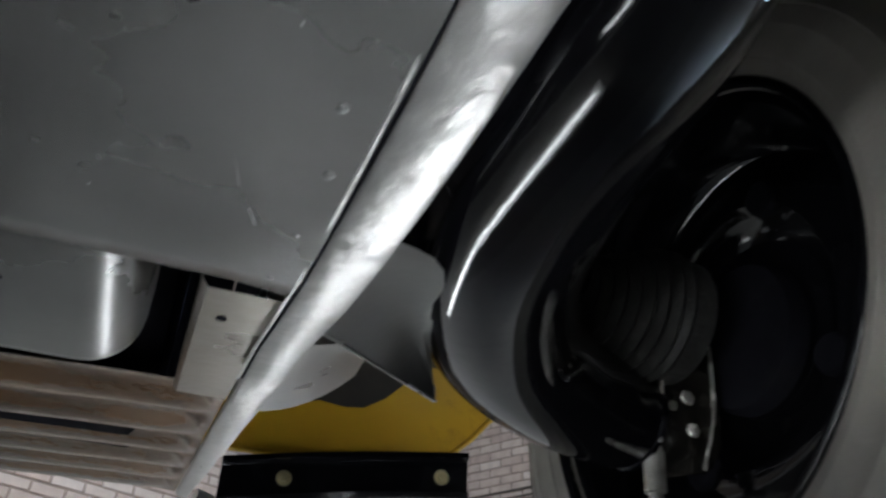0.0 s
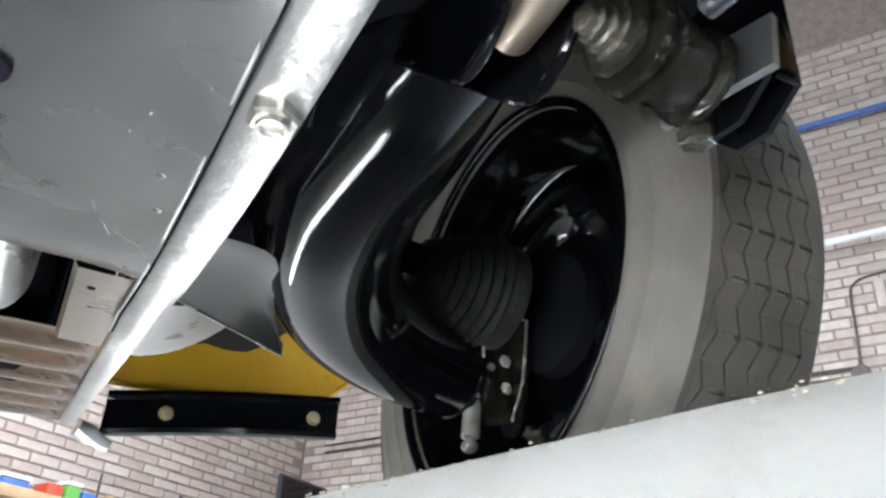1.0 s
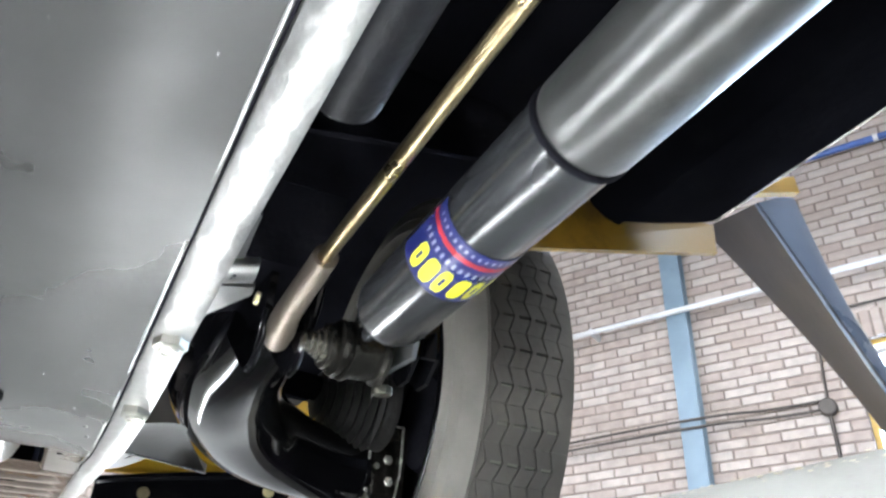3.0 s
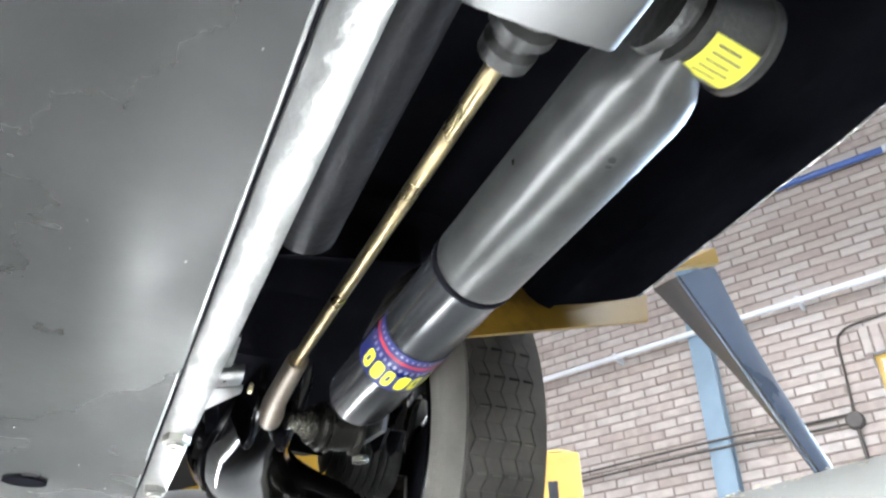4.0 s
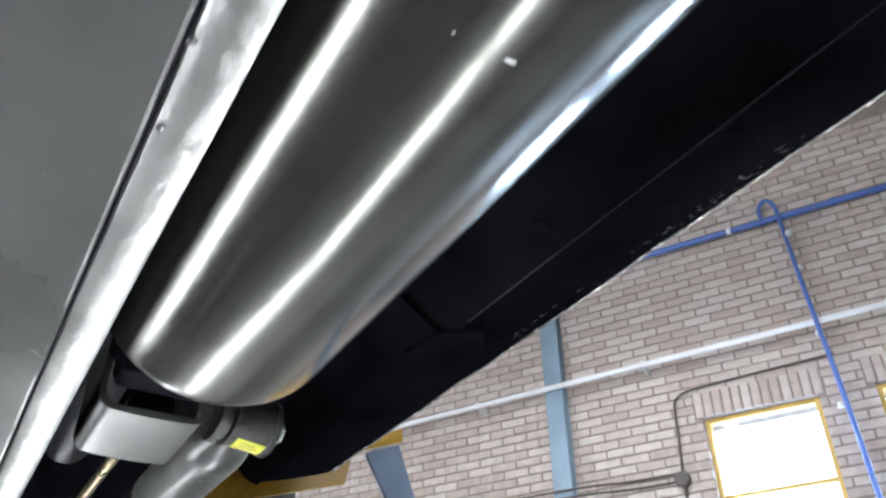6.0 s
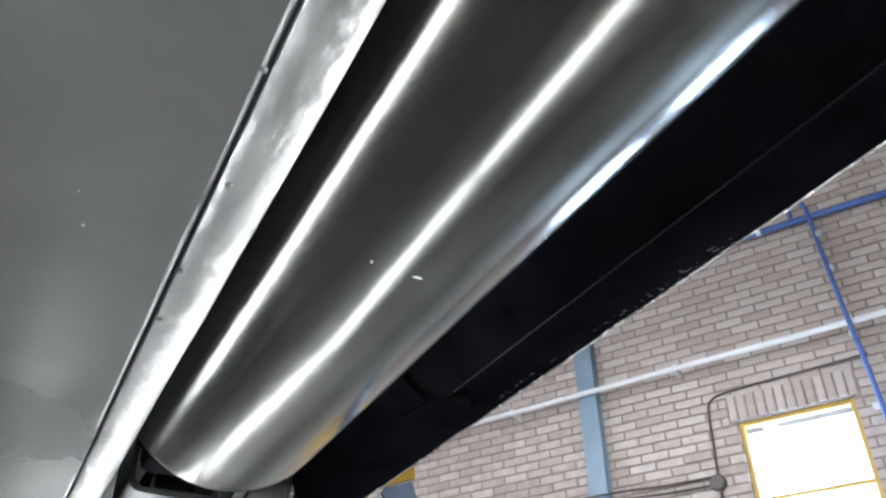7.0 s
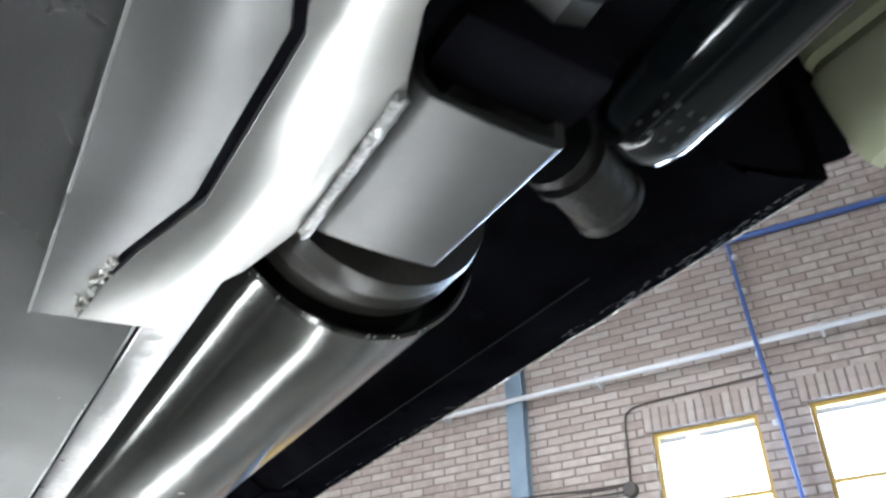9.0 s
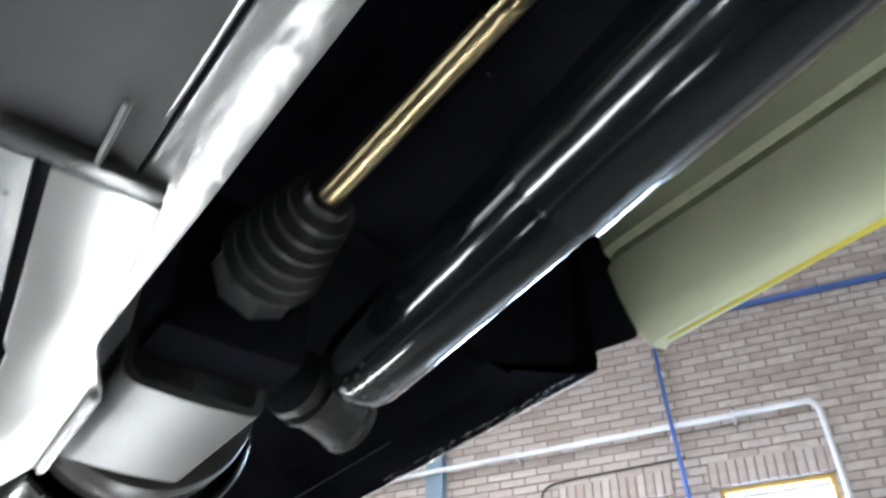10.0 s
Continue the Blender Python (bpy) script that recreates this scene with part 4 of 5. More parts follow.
slab(bm, [B + Vector((0.018, 0.024, -0.010)), B + Vector((0.030, -0.026, -0.008)), B + Vector((0.034, -0.026, 0.02)), B + Vector((0.020, 0.024, 0.018))], 0.004)
part("eye_tab", bm, BRIGHT, shock, "pale chipped locking tab")
bm = bmesh.new()
hexhead(bm, B + Vector((0.02, 0.010, -0.018)), (0.1, 0.1, -1), 0.013, 0.007)
part("eye_tip", bm, GREASE, shock)
# bracket that carries the eye
bm = bmesh.new()
for x0 in (0.195, 0.210):
    rings(bm, [[(x, y, z) for y, z in ((-0.856, 1.802), (-0.838, 1.789), (-0.822, 1.790), (-0.812, 1.80), (-0.808, 1.86), (-0.856, 1.86))] for x in (x0, x0 + 0.003)])
box(bm, 0.198, 0.210, -0.858, -0.855, 1.80, 1.86, 0.001)
part("shock_bracket", bm, BLACK, car, "gloss black channel bracket")
# upper eye with yellow sticker
bm = bmesh.new()
E1 = Vector((0.160, -1.322, 1.800))
lathe(bm, E1 + Vector((-0.020, -0.004, 0.006)), (1, 0.15, -0.06), [(0, 0.012), (0.001, 0.022), (0.007, 0.0225), (0.008, 0.018), (0.012, 0.018), (0.013, 0.0225), (0.016, 0.0225), (0.0165, 0.0205), (0.045, 0.0205), (0.046, 0.022), (0.05, 0.022), (0.051, 0.012)], 32)
part("upper_eye", bm, SOFT, shock, "black rubber eye with washers")
bm = bmesh.new()
hexhead(bm, E1 + Vector((0.031, 0.004, 0.003)), (1, 0.15, -0.06), 0.017, 0.008)
part("upper_nut", bm, ZINC, shock)


def band(a0, a1, x0, x1, r, n=10):
    bm = bmesh.new()
    d = Vector((1, 0.15, -0.06)).normalized()
    dn = Vector((0, 0, -1))
    dn = (dn - d * dn.dot(d)).normalized()
    bk = d.cross(dn)
    c = E1 + Vector((-0.020, -0.004, 0.006))
    rings(bm, [[c + d * x + (dn * math.cos(a) + bk * math.sin(a)) * r for a in (radians(a0 + (a1 - a0) * k / n) for k in range(n + 1))] for x in (x0, x1)], close=False, caps=False)
    return bm


part("sticker", band(-28, 36, 0.0205, 0.0445, 0.0209), STICKER, shock, "yellow sticker with unreadable print")
bars = bmesh.new()
for k in range(5):
    tmp = band(-19 + 10 * k, -16.5 + 10 * k, 0.0245, 0.037 + 0.003 * (k % 2), 0.0211, 2)
    me = bpy.data.meshes.new("t")
    tmp.to_mesh(me)
    bars.from_mesh(me)
    tmp.free()
tagged(part("sticker_print", bars, CABLE, shock, "dark unreadable print"), kind="stuff")

# ---- tie rod to the front arm ----
bm = bmesh.new()
tube(bm, [(0.091, -0.95, 1.803), (0.093, -1.30, 1.795)], 0.0046, 16, 1)
rod = part("tie_rod", bm, GOLD, car, "brass coloured threaded tie rod")
bm = bmesh.new()
tube(bm, [(0.1035, -0.812, 1.812), (0.099, -0.84, 1.808), (0.095, -0.87, 1.806), (0.0925, -0.93, 1.804), (0.0915, -0.955, 1.803)], [0.0095, 0.0105, 0.0092, 0.0082, 0.0078], 20, 4)
part("rod_end", bm, RODGREY, rod, "worn brown-grey rod sleeve")

# ---- suspension cylinder between its two brackets ----
C = Vector((0.0982, 0, 1.8211))
R = 0.0775
Y0, Y1 = -1.4747, -2.0664
bm = bmesh.new()
n = 72
loops = []
for dy, rr in ((0.004, R - 0.012), (0.0015, R - 0.003), (0.0, R - 0.0012), (-0.003, R - 0.0002), (-0.008, R), (-0.03, R)):
    loops.append((Y0 + dy, rr))
for k in range(1, 16):
    loops.append((Y0 - 0.03 + (Y1 - Y0 + 0.06) * k / 16, R))
loops += [(Y1 + 0.03, R), (Y1 + 0.01, R), (Y1, R + 0.0008), (Y1 - 0.002, R - 0.001), (Y1 - 0.001, R - 0.003), (Y1 + 0.016, R - 0.005), (Y1 + 0.018, R - 0.02)]
rows = []
for y, rr in loops:
    row = []
    for k in range(n):
        a = 2 * math.pi * k / n
        dent = 0.00035 * noise.noise((math.cos(a) * 1.5, y * 6, math.sin(a) * 1.5))
        row.append((C.x + (rr + dent) * math.cos(a), y, C.z + (rr + dent) * math.sin(a)))
    rows.append(row)
rings(bm, rows)
pot = part("suspension_cylinder", bm, POT, car, "polished grey steel suspension cylinder with faint scuffs")
bm = bmesh.new()
d = bmesh.ops.create_icosphere(bm, subdivisions=1, radius=0.0009)
bmesh.ops.scale(bm, vec=(3.2, 0.7, 0.4), verts=d["verts"])
bmesh.ops.translate(bm, vec=(0.1004, -1.781, C.z - 0.0775), verts=d["verts"])
d = bmesh.ops.create_icosphere(bm, subdivisions=1, radius=0.0006)
bmesh.ops.translate(bm, vec=(0.0795, -1.7804, C.z - 0.0753), verts=d["verts"])
part("paint_chip", bm, WHITE, pot, "small pale paint chips")
bm = bmesh.new()
random.seed(8)
for k in range(46):
    a = radians(-175 + 120 * k / 45)
    d = bmesh.ops.create_icosphere(bm, subdivisions=1, radius=random.uniform(0.0005, 0.0014))
    bmesh.ops.translate(bm, vec=(C.x + (R - 0.0004) * math.cos(a), Y1 + random.uniform(-0.002, 0.004), C.z + (R - 0.0004) * math.sin(a)), verts=d["verts"])
part("rim_burr", bm, BRIGHT, pot, "rough bright burrs round the open rim")
# inner piston tube at the rear opening
bm = bmesh.new()
lathe(bm, (C.x, Y1 + 0.03, C.z), (0, -1, 0), [(0, 0.052), (0.022, 0.053), (0.026, 0.0625), (0.031, 0.0655), (0.041, 0.0660), (0.0445, 0.0635), (0.0470, 0.0632), (0.0495, 0.0650), (0.058, 0.0655), (0.063, 0.0640), (0.066, 0.054), (0.069, 0.02)], 56)
part("inner_tube", bm, COLLAR, pot, "dark grey rubber collar ring")
bm = bmesh.new()
lathe(bm, (C.x, Y0 - 0.01, C.z + 0.004), (0, 1, 0), [(0, 0.045), (0.05, 0.040), (0.075, 0.03)], 40)
part("front_collar", bm, UNDER, pot, "black collar")


def bracket(y0, y1, x0, x1, z0, z1, name, label, mat=None):
    """A folded U of sheet steel, open above, with rounded lower corners."""
    bm = bmesh.new()
    r = 0.010
    arc = [radians(90 * k / 5) for k in range(6)]
    sec = [(x0, z1)] + [(x0 + r - r * math.cos(a), z0 + r - r * math.sin(a)) for a in arc]
    sec += [(x0 + r + (x1 - x0 - r - 0.006) * u, z0 - 0.0011 * math.sin(math.pi * u)) for u in (0.2, 0.4, 0.6, 0.8)] + [(x1 - 0.006 + 0.006 * math.sin(a), z0 + 0.006 - 0.006 * math.cos(a)) for a in arc] + [(x1, z1)]
    inner = [(x0 + 0.004, z1), (x0 + 0.004, z0 + r), (x0 + r, z0 + 0.004), (x1 - r * 0.6, z0 + 0.004), (x1 - 0.004, z0 + r * 0.8), (x1 - 0.004, z1)]
    pts = sec + list(reversed(inner))
    rings(bm, [[(x, y, z) for x, z in pts] for y in (y0, y1)])
    return part(name, bm, mat or BRIGHT, car, label)


bracket(-1.330, -1.412, 0.046, 0.113, 1.757, 1.84, "front_cylinder_bracket", "satin silver folded steel bracket", PLATE)
bm = bmesh.new()
box(bm, 0.050, 0.109, -1.44, -1.41, 1.770, 1.85, 0.008)
box(bm, 0.046, 0.113, -1.475, -1.405, 1.79, 1.85, 0.004)
part("bracket_block", bm, UNDER, car, "black cast block inside the bracket")
bm = bmesh.new()
lathe(bm, (0.093, -1.335, 1.795), (0, 1, 0), [(0, 0.0175), (0.008, 0.0180), (0.010, 0.0130), (0.014, 0.0125), (0.017, 0.0165), (0.022, 0.0165), (0.024, 0.0110), (0.028, 0.0108), (0.031, 0.0145), (0.036, 0.0145), (0.038, 0.0095), (0.042, 0.0095), (0.045, 0.0125), (0.052, 0.0120), (0.056, 0.0062)], 28)
part("rod_gaiter", bm, SOFT, car, "black rubber gaiter")
bracket(-2.128, -2.222, 0.048, 0.115, 1.753, 1.85, "rear_cylinder_bracket", "grey painted folded steel bracket", GREYST)
bm = bmesh.new()
box(bm, 0.052, 0.122, -2.25, -2.215, 1.768, 1.85, 0.007)
part("rear_bracket_block", bm, UNDER, car, "gloss black cast block in the bracket")

# ---- rear plate of the chassis with weld seams ----
def bend(x, z):
    """The outer part of the rear plate is folded down a little."""
    drop = 0.05 * max(0.0, x + 0.012)
    return -0.045 + (x + 0.045) * (1 - drop / 0.19), z - drop


SEAM = [(-0.020, -2.060), (-0.0145, -2.088), (-0.001, -2.137), (-0.001, -2.234), (-0.0045, -2.244), (-0.018, -2.350)]
bm = bmesh.new()
prism(bm, [(x + 0.0045, y) for x, y in reversed(SEAM)] + [(-0.020, -2.017), (0.027, -2.032), (0.024, -2.074), (0.034, -2.100), (0.044, -2.148), (0.044, -2.226), (0.038, -2.240), (0.030, -2.262), (0.024, -2.306), (0.019, -2.352)], ZC - 0.0068, ZC - 0.002, 0.0009)
for v in bm.verts:
    v.co.x, v.co.z = bend(v.co.x, v.co.z)
rear = part("rear_plate", bm, BARE, chassis, "silver reinforcing plate with weld seams")
bm = bmesh.new()
prism(bm, SEAM + [(-0.048, -2.350), (-0.0455, -2.22), (-0.043, -2.137), (-0.0405, -2.013), (-0.0205, -2.017)], ZC - 0.0068, ZC - 0.001, 0.0009)
part("inner_plate", bm, GREYST, chassis, "silver sheet with a stepped edge")
bm = bmesh.new()
prism(bm, [(x + 0.0055, y) for x, y in SEAM] + [(x - 0.001, y) for x, y in reversed(SEAM)], ZC - 0.0035, ZC - 0.0022)
part("step_seam", bm, UNDER, chassis, "dark open seam")
bm = bmesh.new()
tube(bm, [(-0.0408, -2.013, ZC - 0.0066), (-0.0433, -2.137, ZC - 0.0066), (-0.0458, -2.22, ZC - 0.0066), (-0.0483, -2.35, ZC - 0.0066)], 0.0007, 6, 1)
part("edge_bead", bm, BRIGHT, chassis, "thin bright edge")


def weld(a, b, count, spread, size, seed):
    bm = bmesh.new()
    rnd = random.Random(seed)
    a, b = Vector(a), Vector(b)
    for k in range(count):
        p = a.lerp(b, (k + rnd.random()) / count) + Vector((rnd.uniform(-1, 1), rnd.uniform(-1, 1), rnd.uniform(-0.4, 0.2))) * spread
        d = bmesh.ops.create_icosphere(bm, subdivisions=2, radius=size * rnd.uniform(0.6, 1.3))
        m = Matrix.Translation(p) @ Euler((rnd.random() * 6, rnd.random() * 6, rnd.random() * 6)).to_matrix().to_4x4() @ Matrix.Diagonal((1, 1.6, 0.6, 1))
        bmesh.ops.transform(bm, matrix=m, verts=d["verts"])
    return bm


rope = bmesh.new()
for ph, rr in ((0.0, 0.0016), (2.1, 0.0019), (4.2, 0.0017)):
    tube(rope, [(0.0428 - 0.0028 * k / 60 + rr * math.cos(k * 0.9 + ph), -2.142 - 0.088 * k / 60, ZC - 0.0112 + rr * math.sin(k * 0.9 + ph) + 0.0006 * noise.noise((k * 0.7, ph, 0))) for k in range(61)], 0.0010, 8, 3)
part("weld_seam", rope, BRIGHT, chassis, "rough bright weld seam")
tagged(part("weld_spatter", weld((-0.023, -2.028, ZC - 0.0068), (-0.017, -2.082, ZC - 0.0068), 40, 0.0026, 0.0013, 2), GLINTSTEEL, chassis, "rough bright weld spatter"), kind="stuff")
tagged(part("weld_spatter", weld((-0.028, -2.285, ZC - 0.0065), (-0.024, -2.335, ZC - 0.0065), 26, 0.0050, 0.0009, 3), GLINTSTEEL, chassis, "rough bright weld spatter"), kind="stuff")
bm = bmesh.new()
box(bm, -0.03, 0.0175, -2.3585, -2.3525, ZC - 0.0075, ZC - 0.002, 0.001)
tube(bm, [(-0.003, -2.352, ZC - 0.006), (-0.004, -2.385, ZC - 0.005)], 0.0012, 8, 1)
part("seam_strap", bm, STEEL, chassis, "dark edged steel strap")

# ---- rear tie rod with gaiter, rear shock absorber ----
bm = bmesh.new()
tube(bm, [(0.088, -2.30, 1.805), (0.088, -2.95, 1.81)], 0.0052, 16, 1)
rod2 = part("rear_tie_rod", bm, GOLD, car, "brass coloured threaded tie rod")
bm = bmesh.new()
prof = [(0, 0.010)]
for k in range(6):
    prof += [(0.004 + 0.009 * k, 0.0105 + 0.0016 * k), (0.0065 + 0.009 * k, 0.0155 + 0.0018 * k), (0.0090 + 0.009 * k, 0.0150 + 0.0018 * k), (0.0110 + 0.009 * k, 0.0105 + 0.0016 * k)]
lathe(bm, (0.0885, -2.322, 1.806), (0.02, 1, 0), prof + [(0.066, 0.018)], 28)
part("gaiter", bm, SOFT, rod2, "black ribbed rubber gaiter")
bm = bmesh.new()
lathe(bm, (0.090, -2.262, 1.806), (0.02, 1, 0), [(0, 0.021), (0.012, 0.022), (0.016, 0.022), (0.03, 0.020), (0.032, 0.01)], 8)
part("guide_nut", bm, SLEEVE, rod2, "dark greasy guide nut")
S0, S1 = Vector((0.176, -2.190, 1.806)), Vector((0.138, -2.60, 1.806))
bm = bmesh.new()
lathe(bm, S0, S1 - S0, [(0.006, 0.006), (0.012, 0.018), (0.018, 0.0225), (0.03, 0.0245), (0.205, 0.0245), (0.206, 0.024)], 48)
shock2 = part("rear_shock_absorber", bm, GLOSSY, car, "gloss black telescopic shock absorber")
bm = bmesh.new()
lathe(bm, S0, S1 - S0, [(0.195, 0.0262), (0.197, 0.0275), (0.23, 0.0272), (0.235, 0.0280), (0.43, 0.0280), (0.44, 0.02)], 48)
part("dust_sleeve", bm, GLOSSY, shock2, "gloss black dust sleeve")
ax2 = (S1 - S0).normalized()
dn = Vector((0, 0, -1))
side = ax2.cross(dn).normalized()
bm = bmesh.new()
for k in range(5):
    for j in range(3):
        p = S0 + ax2 * (0.034 + 0.009 * j)
        a0 = -0.75 + 0.26 * k + 0.1 * (j % 2)
        rings(bm, [[p + ax2 * t + (dn * math.cos(a) + side * math.sin(a)) * 0.0247 for a in (a0, a0 + 0.04, a0 + 0.08)] for t in (0, 0.0022)], close=False, caps=False)
part("stamped_marks", bm, SLEEVE, shock2, "small pale unreadable stamping")
bm = bmesh.new()
lathe(bm, (0.150, -2.176, 1.806), (1, 0.35, -0.1), [(0, 0.010), (0.001, 0.020), (0.006, 0.0205), (0.007, 0.017), (0.011, 0.017), (0.012, 0.021), (0.015, 0.021), (0.016, 0.0185), (0.044, 0.0185), (0.046, 0.02), (0.05, 0.02), (0.051, 0.008)], 32)
part("shock_eye", bm, SOFT, shock2, "black rubber eye with washers")

# ---- black body underside with sill ----
bm = bmesh.new()
sec = [(0.014, 1.86), (0.016, 1.93), (0.03, 1.955), (0.12, 1.962), (0.20, 1.952), (0.245, 1.935), (0.285, 1.893), (0.296, 1.886), (0.306, 1.8835), (0.309, 1.8835), (0.312, 1.8875), (0.345, 1.896), (0.385, 1.909), (0.401, 1.9155), (0.4055, 1.919), (0.4065, 1.93), (0.402, 2.02), (0.40, 2.25)]


def sill_out(x, y):
    """The sill runs slightly out of line with the chassis."""
    k = max(0.0, min(1.0, (x - 0.22) / 0.09))
    return k * (0.0145 - 0.028 * (y + 1.8))


ys = [-2.15 + 0.04 * k for k in range(30)] + [-0.965]
loops = []
for y in ys:
    loops.append([(x + sill_out(x, y) + (0.0022 * noise.noise((y * 14, 1, 3)) if 13 <= j <= 15 else 0), y, z + (0.0016 * noise.noise((y * 17, 6, 3)) if 13 <= j <= 15 else 0)) for j, (x, z) in enumerate(sec)])
rings(bm, loops, close=False, caps=False)
sill = part("underbody", bm, UNDER, car, "black coated underbody with scuffed sill edge")
# pale bead draws the daylight glint along the scuffed edge
bm = bmesh.new()
tube(bm, [(0.4052 + sill_out(0.4, y) + 0.0022 * noise.noise((y * 14, 1, 3)) + 0.0012 * noise.noise((y * 90, 2, 3)), y, 1.9178 + 0.0016 * noise.noise((y * 17, 6, 3)) + 0.0012 * noise.noise((y * 80, 9, 3))) for y in (-2.148 + 0.008 * k for k in range(149))], 0.0010, 6, 1)
part("sill_edge", bm, GLINTSTEEL, sill, "scuffed sill edge, pale for the daylight on it")
bm = bmesh.new()
rn = random.Random(33)
for k in range(640):
    y = rn.choice((rn.uniform(-2.145, -1.88), rn.uniform(-2.145, -1.95), rn.uniform(-1.72, -1.38)))
    u = rn.random() ** 1.6 * 0.026
    d = bmesh.ops.create_icosphere(bm, subdivisions=1, radius=rn.uniform(0.0006, 0.0019))
    bmesh.ops.scale(bm, vec=(0.8, rn.uniform(1, 3.2), 0.5), verts=d["verts"])
    bmesh.ops.rotate(bm, cent=(0, 0, 0), matrix=Matrix.Rotation(rn.gauss(0.25, 0.4), 3, "Z"), verts=d["verts"])
    bmesh.ops.translate(bm, vec=(0.4055 + sill_out(0.4, y) - u, y, 1.9182 - 0.42 * u), verts=d["verts"])
tagged(part("underseal_crumb", bm, COLLAR, sill, "crumbled black underseal on the sill edge"), kind="stuff")
bm = bmesh.new()
tube(bm, [(0.3075 + sill_out(0.3075, y), y, 1.8832) for y in (-2.0, -1.7, -1.428)], 0.0008, 6, 1)
part("sill_crease", bm, SCUFF, sill, "folded crease of the sill")
bm = bmesh.new()
back = [(0.014, 1.86), (0.016, 1.93), (0.03, 1.955), (0.12, 1.962), (0.20, 1.955), (0.26, 1.965), (0.36, 2.04), (0.42, 2.12), (0.43, 2.3)]
extrude_y(bm, back, [-3.3, -2.7, -2.4, -2.14])
rings(bm, [[(x, -2.148, z) for x, z in sec], [(x, -2.149, max(z, 2.32)) for x, z in sec]], close=False, caps=False)
rings(bm, [[(x, y, z) for x, z in ((0.38, 1.93), (0.405, 1.925), (0.505, 1.986), (0.50, 2.35), (0.38, 2.35))] for y in (-2.128, -2.136)])
part("rear_floor", bm, UNDER, car, "black coated rear floor")
bm = bmesh.new()
prism(bm, [(0.290, -1.357), (0.355, -1.350), (0.348, -1.394), (0.329, -1.424), (0.297, -1.402)], 1.8795, 1.8885, 0.0015)
slab(bm, [(0.225, -1.345, 1.936), (0.296, -1.345, 1.884), (0.296, -1.403, 1.884), (0.225, -1.398, 1.936)], 0.003)
part("jacking_bracket", bm, UNDER, car, "black jacking bracket under the sill")
for x, y, z in ((0.290, -1.557, 1.8885), (0.288, -1.903, 1.889), (0.268, -1.366, 1.9010), (0.352, -1.62, 1.8955), (0.33, -1.70, 1.889)):
    bm = bmesh.new()
    lathe(bm, (x, y, z), (-0.3, 0, -1), [(0, 0.0065), (0.0006, 0.0065)], 16)
    part("drain_hole", bm, UNDER, sill)
# unseen left side of the underbody, added to block light from the left
bm = bmesh.new()
sec = [(-0.95, 2.25), (-0.955, 1.93), (-0.93, 1.90), (-0.86, 1.886), (-0.80, 1.935), (-0.62, 1.955)]
extrude_y(bm, sec, [-3.2, -2.4, -1.6, -0.96])
part("underbody", bm, UNDER, car, "black coated underbody")
# front end of the floor, toe board and wheel arch
bm = bmesh.new()
slab(bm, [(0.016, -0.965, 1.87), (0.40, -0.965, 1.935), (0.40, -0.90, 2.25), (0.016, -0.90, 2.25)], 0.004)
part("toe_board", bm, UNDER, car, "black coated toe board")
bm = bmesh.new()
loops = []
for k in range(13):
    a = math.pi * (0.10 + 0.80 * k / 12)
    loops.append([(x, -0.385 + 0.42 * math.cos(a), 1.99 + 0.33 * math.sin(a)) for x in (0.02, 0.2, 0.36, 0.475, 0.54)])
rings(bm, loops, close=False, caps=False)
part("wheel_arch", bm, UNDER, car, "black inner wheel arch")
bm = bmesh.new()
slab(bm, [(-0.7, -1.0, 2.30), (0.56, -1.0, 2.30), (0.56, 0.35, 2.34), (-0.7, 0.35, 2.34)], 0.01)
part("engine_bay", bm, UNDER, car, "dark underside of the engine bay")
bm = bmesh.new()
slab(bm, [(-0.30, -0.46, 1.83), (-0.30, 0.12, 1.93), (-0.30, 0.12, 2.3), (-0.30, -0.46, 2.3)], 0.2)
part("engine_block", bm, UNDER, car, "dark engine block")

bm = bmesh.new()
slab(bm, [(0.016, -0.955, 2.05), (0.475, -0.955, 2.06), (0.475, -0.755, 2.12), (0.016, -0.755, 2.12)], 0.006)
part("arch_panel", bm, UNDER, car, "black panel between toe board and wheel arch")

# yellow edge under the front wing, and the wing's inside behind the bumper
bm = bmesh.new()
slab(bm, [(0.215, -0.957, 1.842), (0.432, -0.922, 1.918), (0.444, -0.912, 1.956), (0.215, -0.950, 1.900)], 0.004)
# grimy yellow, also darkened for the shade under the wing
part("wing_edge", bm, GRIMYSHADE, car, "yellow painted lower edge of the wing")
bm = bmesh.new()
loops = []
for k in range(15):
    u = k / 14
    x = 0.035 + 0.455 * u
    low = 2.010 + 0.03 * max(0.0, x - 0.1) + 4.0 * max(0.0, x - 0.33) ** 2
    yy = 0.335 - 0.6 * max(0.0, x - 0.36) ** 2
    loops.append([(x + 0.02 * j / 8 * (x > 0.2), yy - 0.26 * (1 - math.cos(math.pi / 2 * j / 8)), low + 0.29 * math.sin(math.pi / 2 * j / 8)) for j in range(9)])
rings(bm, loops, close=False, caps=False)
wing = part("front_wing", bm, YELLOW, car, "yellow painted inside of the front wing")
bm = bmesh.new()
edge = [Vector(l[0]) for l in loops]
tube(bm, edge, 0.0045, 8, 1)
part("wing_bead", bm, YELLOW, wing, "rolled yellow wing edge")

# dark sheet before the wing's upper part, drawn in place of its shade
bm = bmesh.new()
rows = []
